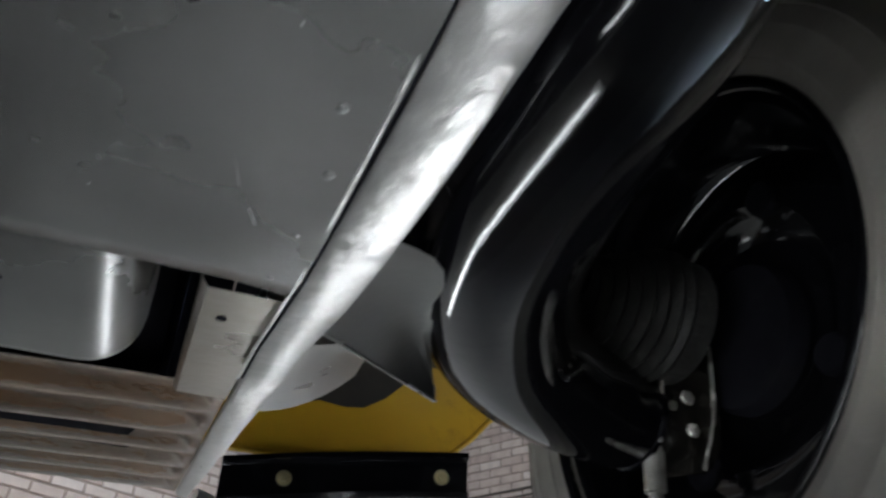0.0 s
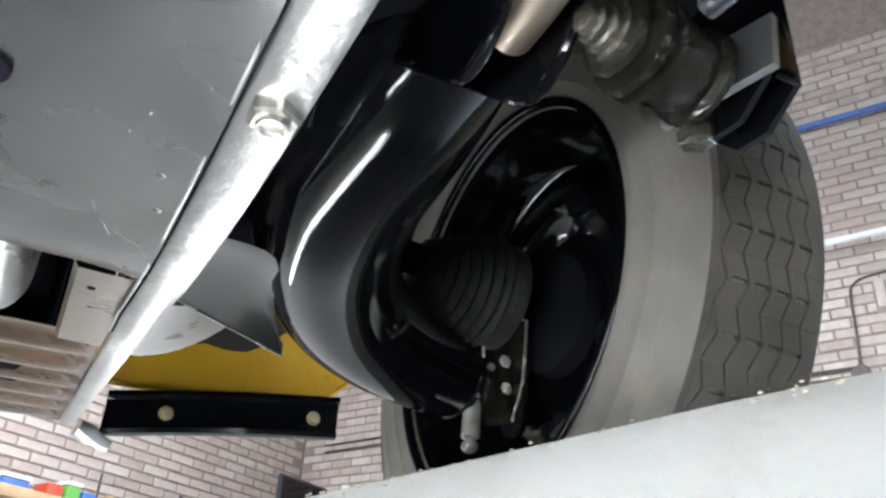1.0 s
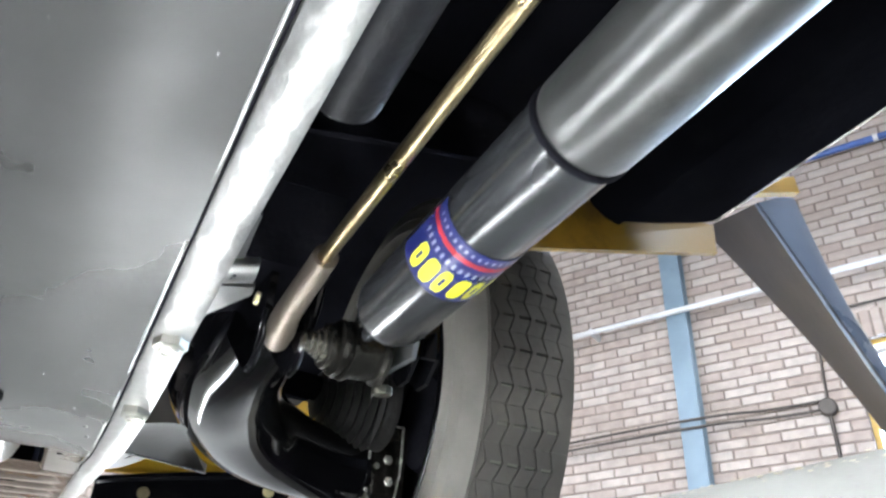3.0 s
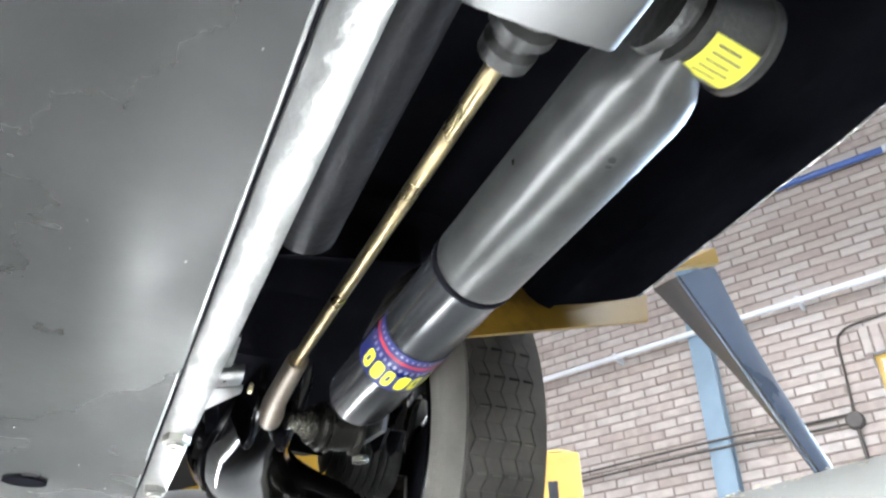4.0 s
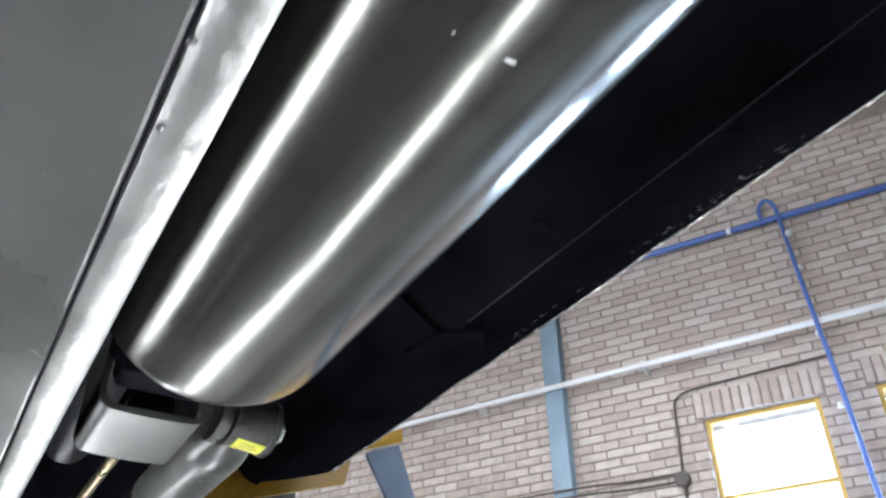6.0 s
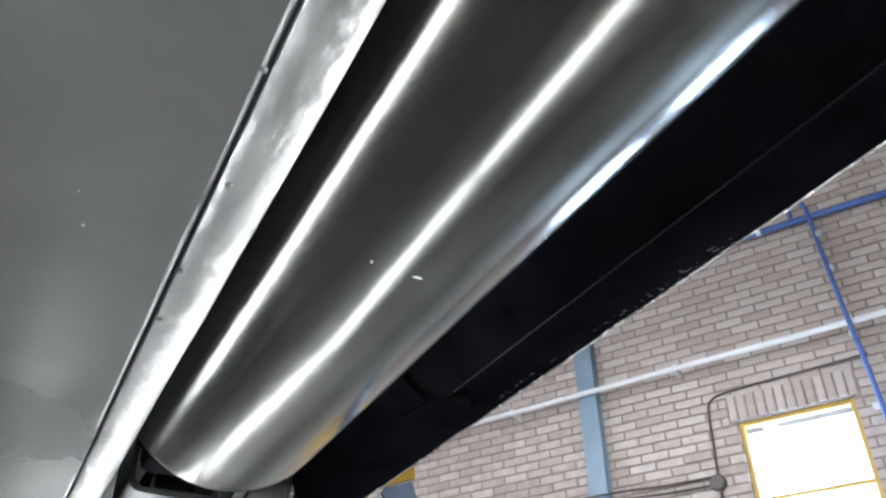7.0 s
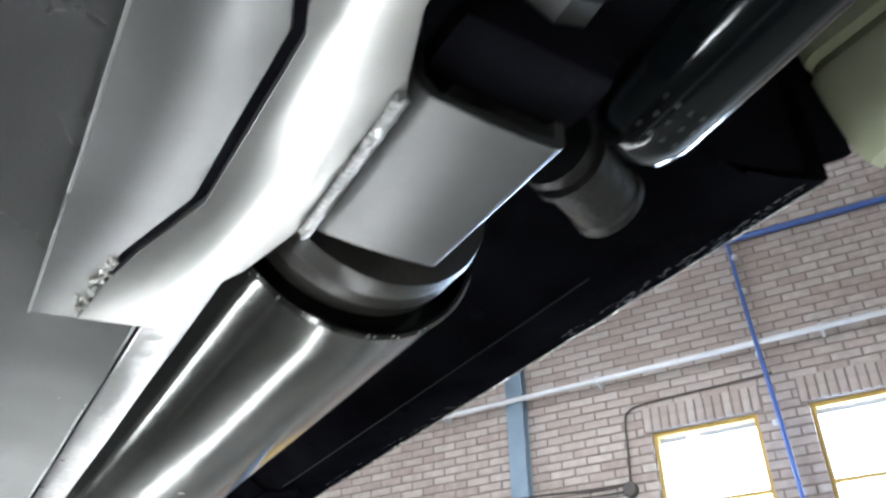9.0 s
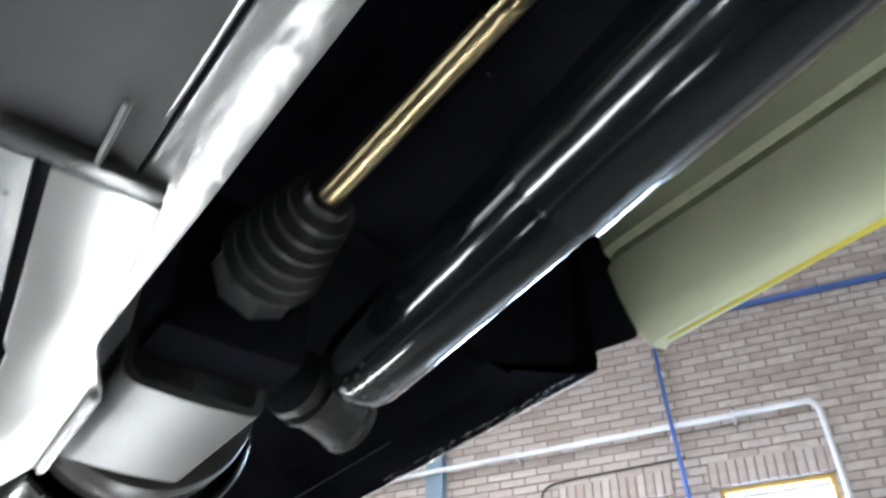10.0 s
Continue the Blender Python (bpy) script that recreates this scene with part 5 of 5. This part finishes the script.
for k in range(15):
    x = 0.035 + 0.455 * k / 14
    low = 2.010 + 0.03 * max(0.0, x - 0.1) + 4.0 * max(0.0, x - 0.33) ** 2
    yy = 0.329 - 0.6 * max(0.0, x - 0.36) ** 2
    a0 = math.asin(min(0.9, (0.075 + 0.07 * max(0.0, min(1.0, (x - 0.22) / 0.14)) + 0.012 * math.sin(x * 40)) / 0.29))
    rows.append([(x + 0.006 * (x > 0.2), yy - 0.26 * (1 - math.cos(a)), low + 0.29 * math.sin(a)) for a in (a0 + (math.pi / 2 - a0) * j / 6 for j in range(7))])
rings(bm, rows, close=False, caps=False)
part("wing_shade", bm, WINGSHADE, wing, "dark sheet drawing the shade inside the wing")

# black bumper bar with two plated bolts
bm = bmesh.new()
c0, c1 = Vector((0.07, 0.325, 1.956)), Vector((0.425, 0.262, 1.998))
d = (c1 - c0).normalized()
q = Vector((-d.y, d.x, 0)).normalized()
up = Vector((0, 0, 1))
loops = []
for k in range(11):
    p = c0.lerp(c1, k / 10) + up * (0.004 * math.sin(k * 0.31))
    loops.append([p + q * a + up * b for a, b in ((0.0, -0.036), (-0.010, -0.034), (-0.012, -0.026), (-0.002, -0.022), (-0.002, 0.022), (-0.011, 0.027), (-0.009, 0.035), (0.004, 0.036), (0.008, 0.0))])
rings(bm, loops)
bumper = part("bumper_bar", bm, BLACK, car, "gloss black bumper bar")
for p in ((0.158, 0.306, 1.968), (0.384, 0.264, 1.992)):
    bm = bmesh.new()
    hexhead(bm, p, (0, -1, 0), 0.012, 0.005, 0.0115)
    part("bumper_bolt", bm, BRASSY, bumper, "yellow plated bolt with washer")

# folded tail of the wing behind the wheel: inner sheet coloured dark for shade, turned edge tinted with blue daylight
INNER = [(0.539, -0.812, 2.040), (0.600, -0.870, 1.888), (0.640, -0.925, 1.730), (0.650, -0.95, 1.66)]
RIDGE = [(0.441, -0.968, 1.9465), (0.492, -0.980, 1.842), (0.548, -0.992, 1.730), (0.580, -1.0, 1.66)]
EDGE = [(0.4934, -0.9637, 1.971), (0.532, -0.962, 1.873), (0.588, -0.978, 1.730), (0.612, -0.985, 1.66)]


def sheet(a, b, thick, sag):
    """A curved sheet between two edges, with thickness."""
    bm = bmesh.new()
    pa, pb = spline(a, 5), spline(b, 5)
    rows = []
    for p, q in zip(pa, pb):
        across = (q - p).normalized()
        n = across.cross((pa[-1] - pa[0]).normalized())
        line = [p.lerp(q, k / 6) + n * sag * math.sin(math.pi * k / 6) for k in range(7)]
        rows.append(line + [v + n * thick for v in reversed(line)])
    return rings(bm, rows)


flap = part("wing_tail", sheet(INNER, RIDGE, 0.002, 0.006), DARK, car, "inner sheet of the wing tail, dark for shade")
part("turned_edge", sheet(RIDGE, EDGE, 0.002, -0.004), SKYFLAP, flap, "turned edge of the wing, tinted with blue daylight")
bm = bmesh.new()
slab(bm, [(0.432, -0.966, 1.950), (0.497, -0.962, 1.975), (0.497, -0.960, 1.993), (0.432, -0.962, 1.966)], 0.006)
part("flap_clip", bm, YELLOW, flap, "yellow painted corner of the wing")

# cream plastic fuel tank beside the rear floor, moulded with long grooves
TANK_SIDE = [(0.440, 2.40)]
for x, z in ((0.445, 2.225), (0.450, 2.160), (0.456, 2.105), (0.464, 2.055)):
    TANK_SIDE += [(x, z + 0.008), (x + 0.008, z + 0.004), (x + 0.008, z - 0.006), (x + 0.001, z - 0.011)]
TANK_SIDE += [(0.474, 2.020), (0.486, 1.998), (0.498, 1.983), (0.512, 1.977), (0.53, 1.980), (0.56, 2.02), (0.60, 2.40)]
bm = bmesh.new()
loops = []
for y, g in ((-2.140, 0.012), (-2.146, 0.004), (-2.155, 0.0), (-2.4, 0.0), (-2.9, 0.0)):
    loops.append([(x + g * 0.6, y, z) for x, z in TANK_SIDE])
rings(bm, loops)
tank = part("fuel_tank", bm, TANK, car, "cream translucent plastic fuel tank")
bm = bmesh.new()
tube(bm, [(0.520, -2.158, 1.9825), (0.524, -2.4, 1.9810), (0.524, -2.9, 1.9810)], 0.0052, 10, 3)
part("tank_rim", bm, TANKRIM, tank, "yellowed moulded rim")

# dark box section beside the platform, behind the tie rod
bm = bmesh.new()
tube(bm, [(0.068, -1.46, 1.880), (0.075, -1.01, 1.880)], 0.024, 20, 1)
part("side_tube", bm, SCUFF, car, "dark grey tube beside the chassis")

# unseen panel, added to keep light from ahead off the wheel
bm = bmesh.new()
box(bm, -0.72, 0.03, 0.22, 0.25, 1.95, 2.33, 0.004)
part("front_light_block", bm, UNDER, car, "unseen dark panel ahead of the engine, added to block light")

# dark gearbox above the opening beside the rail
bm = bmesh.new()
box(bm, -0.5, -0.033, -0.52, -0.08, 1.852, 2.2, 0.02)
part("gearbox", bm, UNDER, car, "dark gearbox casing")


# the car's unseen upper body, closed above the floor to keep room light out
bm = bmesh.new()
side = [(-3.25, 2.31), (-3.25, 2.45), (-2.95, 2.85), (-2.4, 3.12), (-1.8, 3.16), (-1.35, 3.05), (-1.02, 2.70), (-0.35, 2.56), (0.15, 2.42), (0.26, 2.345), (-0.95, 2.345), (-0.97, 2.31)]
rings(bm, [[(x, y, z) for y, z in side] for x in (-0.86, -0.84, 0.375, 0.395)])
body = part("body_shell", bm, YELLOW, car, "unseen yellow upper body, added to block room light")
bm = bmesh.new()
rings(bm, [[(x, y, z) for y, z in ((-3.24, 1.90), (-0.99, 1.90), (0.26, 1.98), (0.26, 2.342), (-3.24, 2.342))] for x in (-0.858, -0.842)])
part("side_panel", bm, UNDER, car, "unseen dark side panel, added to block room light")
bm = bmesh.new()
box(bm, -0.84, 0.014, -3.2, -0.98, 1.90, 1.93)
part("cabin_floor", bm, UNDER, car, "unseen black cabin floor, added to block room light")

# ---- fixtures on the brick wall ----
def rod_between(bm, a, b, r, n=12):
    a, b = Vector(a), Vector(b)
    return lathe(bm, a, b - a, [(0, r), ((b - a).length, r)], n)


# steel blue column standing against the wall
m_east = Matrix.Translation(W0) @ Matrix(((WS.x, WN.x, 0, 0), (WS.y, WN.y, 0, 0), (0, 0, 1, 0), (0, 0, 0, 1)))
col = thing("column", "steel blue painted column against the brick wall", "column", on_east(0.03, FLOOR))
bm = bmesh.new()
for a0, a1, d0, d1 in ((-0.072, 0.072, 0.088, 0.100), (-0.006, 0.006, 0.012, 0.088), (-0.072, 0.072, 0.002, 0.012)):
    box(bm, a0 + 0.03, a1 + 0.03, d0, d1, FLOOR, CEIL, 0.001, m_east)
part("steel_profile", bm, BLUEPOST, col)

# white conduit with a bend down beside the second window
conduit = thing("conduit", "white-grey pipe run along the brick wall", "pipe", on_east(-1, 4.285))
bm = bmesh.new()
z = 4.29
pts = [on_east(s, z + 0.012 * s - 0.012, 0.13) for s in (-3.3, -1.5, 0.0, 1.5, 2.78)]
pts += [on_east(2.90, z + 0.02, 0.13), on_east(2.95, z - 0.03, 0.13), on_east(2.97, z - 0.16, 0.13), on_east(2.99, z - 0.9, 0.13), on_east(3.0, FLOOR + 0.3, 0.13)]
tube(bm, pts, 0.021, 14, 6)
part("pipe", bm, WHITEPIPE, conduit)
for s in (-1.9, -0.6, 0.75, 2.4):
    bm = bmesh.new()
    box(bm, s - 0.012, s + 0.012, 0.0, 0.155, 4.265 + 0.012 * s - 0.012, 4.315 + 0.012 * s - 0.012, 0.003, m_east)
    part("pipe_clip", bm, WHITEPIPE, conduit)

# blue air line with a drop hose
air = thing("air_line", "blue compressed air pipe high on the brick wall", "pipe", on_east(0, 5.24))
bm = bmesh.new()
rod_between(bm, on_east(-3.3, 5.27, 0.06), on_east(4.6, 5.22, 0.06), 0.024)
part("main_pipe", bm, BLUEPIPE, air)
bm = bmesh.new()
tube(bm, [on_east(1.80, 5.25, 0.06), on_east(1.80, 5.36, 0.06), on_east(1.86, 5.41, 0.07), on_east(1.91, 5.34, 0.075), on_east(1.92, 5.2, 0.075), on_east(1.95, 4.5, 0.165), on_east(1.99, 3.7, 0.16), on_east(2.02, 2.6, 0.1)], 0.016, 12, 6)
part("drop_pipe", bm, BLUEPIPE, air)
for s in (0.7, 1.55, 1.8, 2.3, 3.2):
    bm = bmesh.new()
    lathe(bm, on_east(s - 0.015, 5.25 - 0.006 * s, 0.06), WS, [(0, 0.03), (0.03, 0.03)], 12)
    part("pipe_clamp", bm, WHITEPIPE if s == 1.55 else BLUEPIPE, air)
for z in (5.02, 4.72, 4.2, 3.68):
    bm = bmesh.new()
    lathe(bm, on_east(1.955, z, 0.13), (0, 0, 1), [(0, 0.022), (0.03, 0.022)], 12)
    part("hose_clip", bm, WHITEPIPE, air)

# dark cables, junction box, conduit over the window arch
cab = thing("cable_run", "dark cables and round junction box on the bricks", "cable", on_east(0.86, 3.44))
for z in (3.49, 3.435):
    bm = bmesh.new()
    tube(bm, [on_east(-3.2, z - 0.01, 0.02), on_east(-1.5, z + 0.004, 0.025), on_east(0.0, z - 0.004, 0.115), on_east(0.5, z + 0.004, 0.025), on_east(0.84, z, 0.025)], 0.009, 8, 6)
    part("cable", bm, CABLE, cab)
bm = bmesh.new()
lathe(bm, on_east(0.865, 3.445, 0.0), WN, [(0, 0.055), (0.04, 0.055), (0.05, 0.045)], 20)
part("junction_box", bm, CABLE, cab, "round dark junction box")
bm = bmesh.new()
tube(bm, [on_east(0.87, 3.48, 0.02), on_east(0.885, 3.75, 0.02), on_east(0.895, 3.96, 0.02), on_east(0.93, 4.03, 0.02), on_east(1.05, 4.066, 0.02), on_east(1.5, 4.083, 0.02), on_east(2.0, 4.10, 0.02)], 0.008, 8, 6)
part("riser", bm, CABLE, cab)
bm = bmesh.new()
rod_between(bm, on_east(0.868, 3.41, 0.02), on_east(0.87, 2.2, 0.02), 0.012)
part("downpipe", bm, CABLE, cab)

# ---- yellow machine post out on the floor ----
post = thing("machine_post", "yellow painted machine post with a dark slot", "post", (1.98, 1.83, FLOOR))
bm = bmesh.new()
pm = pose(1.985, 1.83, 0, 0, 0, -32)
box(bm, -0.105, 0.105, -0.09, 0.09, FLOOR, FLOOR + 1.24, 0.02, pm)
part("body", bm, YELLOWIND, post)
bm = bmesh.new()
box(bm, -0.05, -0.005, -0.094, -0.085, FLOOR + 0.95, FLOOR + 1.10, 0.004, pm)
part("slot", bm, DARK, post, "dark upright slot")
bm = bmesh.new()
lathe(bm, pm @ Vector((0, 0, FLOOR + 1.24)), (0, 0, 1), [(0, 0.085), (0.012, 0.08), (0.02, 0.06)], 24)
part("cap", bm, YELLOWIND, post)

# ---- bench and what stands on it, along the wall ahead ----
m_north = Matrix.Translation(CORNER) @ Matrix(((NS.x, NN.x, 0, 0), (NS.y, NN.y, 0, 0), (0, 0, 1, 0), (0, 0, 0, 1)))
BT = 2.47
bench = thing("work_bench", "long wooden work bench along the brick wall", "bench", m_north @ Vector((2, 0.3, FLOOR)))
bm = bmesh.new()
box(bm, 0.35, 4.2, 0.02, 0.72, BT - 0.06, BT, 0.006, m_north)
part("worktop", bm, WOOD, bench)
for s in (0.45, 2.2, 4.05):
    for d in (0.08, 0.64):
        bm = bmesh.new()
        box(bm, s - 0.035, s + 0.035, d - 0.035, d + 0.035, FLOOR, BT - 0.06, 0.004, m_north)
        part("leg", bm, WOOD, bench)


def item(name, label, category, s, d, w, dp, h, mat, lid=None, group="clutter on the bench"):
    root = thing(name, label, category, m_north @ Vector((s, d, BT)), group)
    bm = bmesh.new()
    box(bm, s - w / 2, s + w / 2, d - dp / 2, d + dp / 2, BT, BT + h, min(w, dp, h) * 0.12, m_north)
    part("body", bm, mat, root)
    if lid:
        bm = bmesh.new()
        box(bm, s - w / 2 - 0.004, s + w / 2 + 0.004, d - dp / 2 - 0.004, d + dp / 2 + 0.004, BT + h, BT + h + 0.02, 0.004, m_north)
        part("lid", bm, lid, root)


item("storage_box", "orange plastic storage box on the bench", "box", 2.42, 0.35, 0.10, 0.14, 0.13, RED)
item("storage_box", "green plastic storage box on the bench", "box", 2.31, 0.36, 0.09, 0.14, 0.14, GREEN, WHITE)
item("storage_box", "blue plastic storage box on the bench", "box", 2.20, 0.35, 0.09, 0.14, 0.125, BLUE)
item("parts_tray", "brown wooden parts tray on the bench", "tray", 2.05, 0.36, 0.12, 0.2, 0.13, WOOD)
item("storage_box", "blue-white carton on the bench", "box", 2.66, 0.35, 0.16, 0.16, 0.10, BLUE, WHITE)
item("carton", "white carton on the bench", "box", 1.88, 0.36, 0.10, 0.14, 0.16, WHITE)
item("storage_box", "green and white carton on the bench", "box", 1.76, 0.36, 0.08, 0.12, 0.17, GREEN)
item("carton", "white low carton on the bench", "box", 1.62, 0.36, 0.13, 0.14, 0.17, WHITE)
for s, mat, h, nm in ((1.50, BLUE, 0.24, "spray can with blue label"), (1.40, WHITE, 0.18, "white spray can")):
    root = thing("spray_can", nm + " on the bench", "can", m_north @ Vector((s, 0.36, BT)), "clutter on the bench")
    bm = bmesh.new()
    lathe(bm, m_north @ Vector((s, 0.36, BT)), (0, 0, 1), [(0, 0.033), (h - 0.04, 0.033), (h - 0.02, 0.024), (h - 0.015, 0.013), (h, 0.013)], 18)
    part("body", bm, mat, root)
    bm = bmesh.new()
    lathe(bm, m_north @ Vector((s, 0.36, BT + h)), (0, 0, 1), [(0, 0.012), (0.025, 0.011), (0.03, 0.006)], 14)
    part("nozzle", bm, DARK, root)
root = thing("upright_rod", "thin dark rod standing on the bench", "rod", m_north @ Vector((2.09, 0.3, BT)))
bm = bmesh.new()
rod_between(bm, m_north @ Vector((2.105, 0.35, BT)), m_north @ Vector((2.105, 0.35, BT + 0.27)), 0.006)
part("stick", bm, DARK, root)

mon = thing("monitor", "dark rounded monitor on the bench corner", "monitor", m_north @ Vector((0.42, 0.4, BT)))
bm = bmesh.new()
box(bm, 0.12, 0.66, 0.37, 0.41, BT + 0.16, BT + 0.62, 0.018, m_north)
part("screen_housing", bm, DARK, mon)
bm = bmesh.new()
box(bm, 0.145, 0.635, 0.409, 0.414, BT + 0.19, BT + 0.595, 0, m_north)
part("screen", bm, BLACK, mon, "dark switched-off screen")
bm = bmesh.new()
box(bm, 0.36, 0.42, 0.36, 0.40, BT, BT + 0.2, 0.008, m_north)
box(bm, 0.25, 0.53, 0.28, 0.50, BT, BT + 0.015, 0.005, m_north)
part("stand", bm, DARK, mon)
lampx = thing("desk_lamp", "white plastic desk lamp with a bent arm", "lamp", m_north @ Vector((0.40, 0.8, BT)))
bm = bmesh.new()
o0 = Vector((0.12, 0.62, 0.0))
tube(bm, [m_north @ (o0 + Vector((0.03, 0, BT))), m_north @ (o0 + Vector((0.0, 0, BT + 0.3))), m_north @ (o0 + Vector((-0.02, 0, BT + 0.56))), m_north @ (o0 + Vector((-0.09, 0, BT + 0.60)))], 0.028, 10, 5)
part("arm", bm, WHITE, lampx)
bm = bmesh.new()
slab(bm, [m_north @ (o0 + Vector((0.02, 0, BT + 0.63))), m_north @ (o0 + Vector((-0.16, 0, BT + 0.56))), m_north @ (o0 + Vector((-0.17, 0, BT + 0.50))), m_north @ (o0 + Vector((0.02, 0, BT + 0.55)))], 0.06)
part("head", bm, WHITE, lampx)
bm = bmesh.new()
lathe(bm, m_north @ (o0 + Vector((0.03, 0, BT))), (0, 0, 1), [(0, 0.08), (0.015, 0.08), (0.02, 0.05)], 20)
part("foot", bm, WHITE, lampx)

# ---- bricks ----
def brick_mesh(name, w, h, d, seed):
    rnd = random.Random(seed)
    bm = bmesh.new()
    box(bm, -w / 2, w / 2, -d, 0, -h / 2, h / 2)
    f = [v for v in bm.verts if v.co.y > -0.001]
    for v in bm.verts:
        v.co.x += rnd.uniform(-0.002, 0.002)
        v.co.z += rnd.uniform(-0.0015, 0.0015)
    es = [e for e in bm.edges if all(v in f for v in e.verts)]
    bmesh.ops.bevel(bm, geom=es, offset=0.004, segments=1, affect="EDGES")
    bmesh.ops.recalc_face_normals(bm, faces=bm.faces)
    me = bpy.data.meshes.new(name)
    bm.to_mesh(me)
    bm.free()
    me.materials.append(BRICK)
    return me


WHOLE = [brick_mesh("brick", BL, BH, 0.05, k) for k in range(6)]
SOLDIER = [brick_mesh("brick", BH, 0.19, 0.05, 20 + k) for k in range(4)]


def lay(parent, origin, along, normal, s0, s1, z0, z1, holes, near, seed):
    """Running bond; bricks within the near stretch become parts, the rest one joined mesh."""
    rnd = random.Random(seed)
    rest = ([], [])
    rot = Matrix(((along.x, normal.x, 0, 0), (along.y, normal.y, 0, 0), (0, 0, 1, 0), (0, 0, 0, 1)))
    count = 0
    row = 0
    z = z0 + COURSE / 2
    while z < z1:
        s = s0 + (STRETCH / 2 if row % 2 else 0.0)
        while s < s1:
            cut = None
            for h0, h1, b0, b1 in holes:
                if b0 - 0.02 < z < b1 and s + BL / 2 > h0 and s - BL / 2 < h1:
                    cut = (h0, h1)
            w0, w1 = s - BL / 2, s + BL / 2
            if cut:
                if w0 < cut[0] - 0.03:
                    w1 = cut[0]
                elif w1 > cut[1] + 0.03:
                    w0 = cut[1]
                else:
                    w0 = w1
            if w1 - w0 > 0.02:
                m = Matrix.Translation(origin + along * ((w0 + w1) / 2) + normal * rnd.uniform(-0.0015, 0.003) + Vector((0, 0, z + rnd.uniform(-0.0015, 0.0015)))) @ rot
                m = m @ Matrix.Diagonal(((w1 - w0) / BL, 1, 1, 1))
                me = WHOLE[rnd.randrange(6)]
                if near[0] < s < near[1] and near[2] < z < near[3] and count < 300:
                    o = bpy.data.objects.new("brick", me)
                    scene.collection.objects.link(o)
                    o.parent = parent
                    o.matrix_basis = m
                    count += 1
                else:
                    base = len(rest[0])
                    rest[0].extend([m @ v.co for v in me.vertices])
                    rest[1].extend([[base + i for i in p.vertices] for p in me.polygons])
            s += STRETCH
        z += COURSE
        row += 1
    me = bpy.data.meshes.new("brickwork")
    me.from_pydata(rest[0], [], rest[1])
    me.materials.append(BRICK)
    o = tagged(new("brickwork", me), kind="stuff")
    o.parent = parent


holes = [(a, b, WIN_BOT, WIN_TOP) for a, b in WIN] + [(a - 0.05, b + 0.05, WIN_TOP - 0.01, WIN_TOP + 0.205) for a, b in WIN]
lay(wall_east, W0, WS, WN, CORNER_S + 0.1, WALL_END, 2.0, 5.9, holes, (0.05, 2.2, 3.9, 5.35), 5)
lay(wall_north, CORNER, NS, NN, 0.12, 5.0, 2.3, 4.2, [], (1.0, 3.2, 2.5, 3.4), 6)
rot = Matrix(((WS.x, WN.x, 0, 0), (WS.y, WN.y, 0, 0), (0, 0, 1, 0), (0, 0, 0, 1)))
rnd = random.Random(9)
for a, b in WIN:
    n = 13
    for k in range(n):
        s = a - 0.045 + (b - a + 0.09) * (k + 0.5) / n
        o = bpy.data.objects.new("soldier_brick", SOLDIER[rnd.randrange(4)])
        scene.collection.objects.link(o)
        o.parent = wall_east
        o.matrix_basis = Matrix.Translation(on_east(s, WIN_TOP + 0.10, rnd.uniform(0.001, 0.004))) @ rot
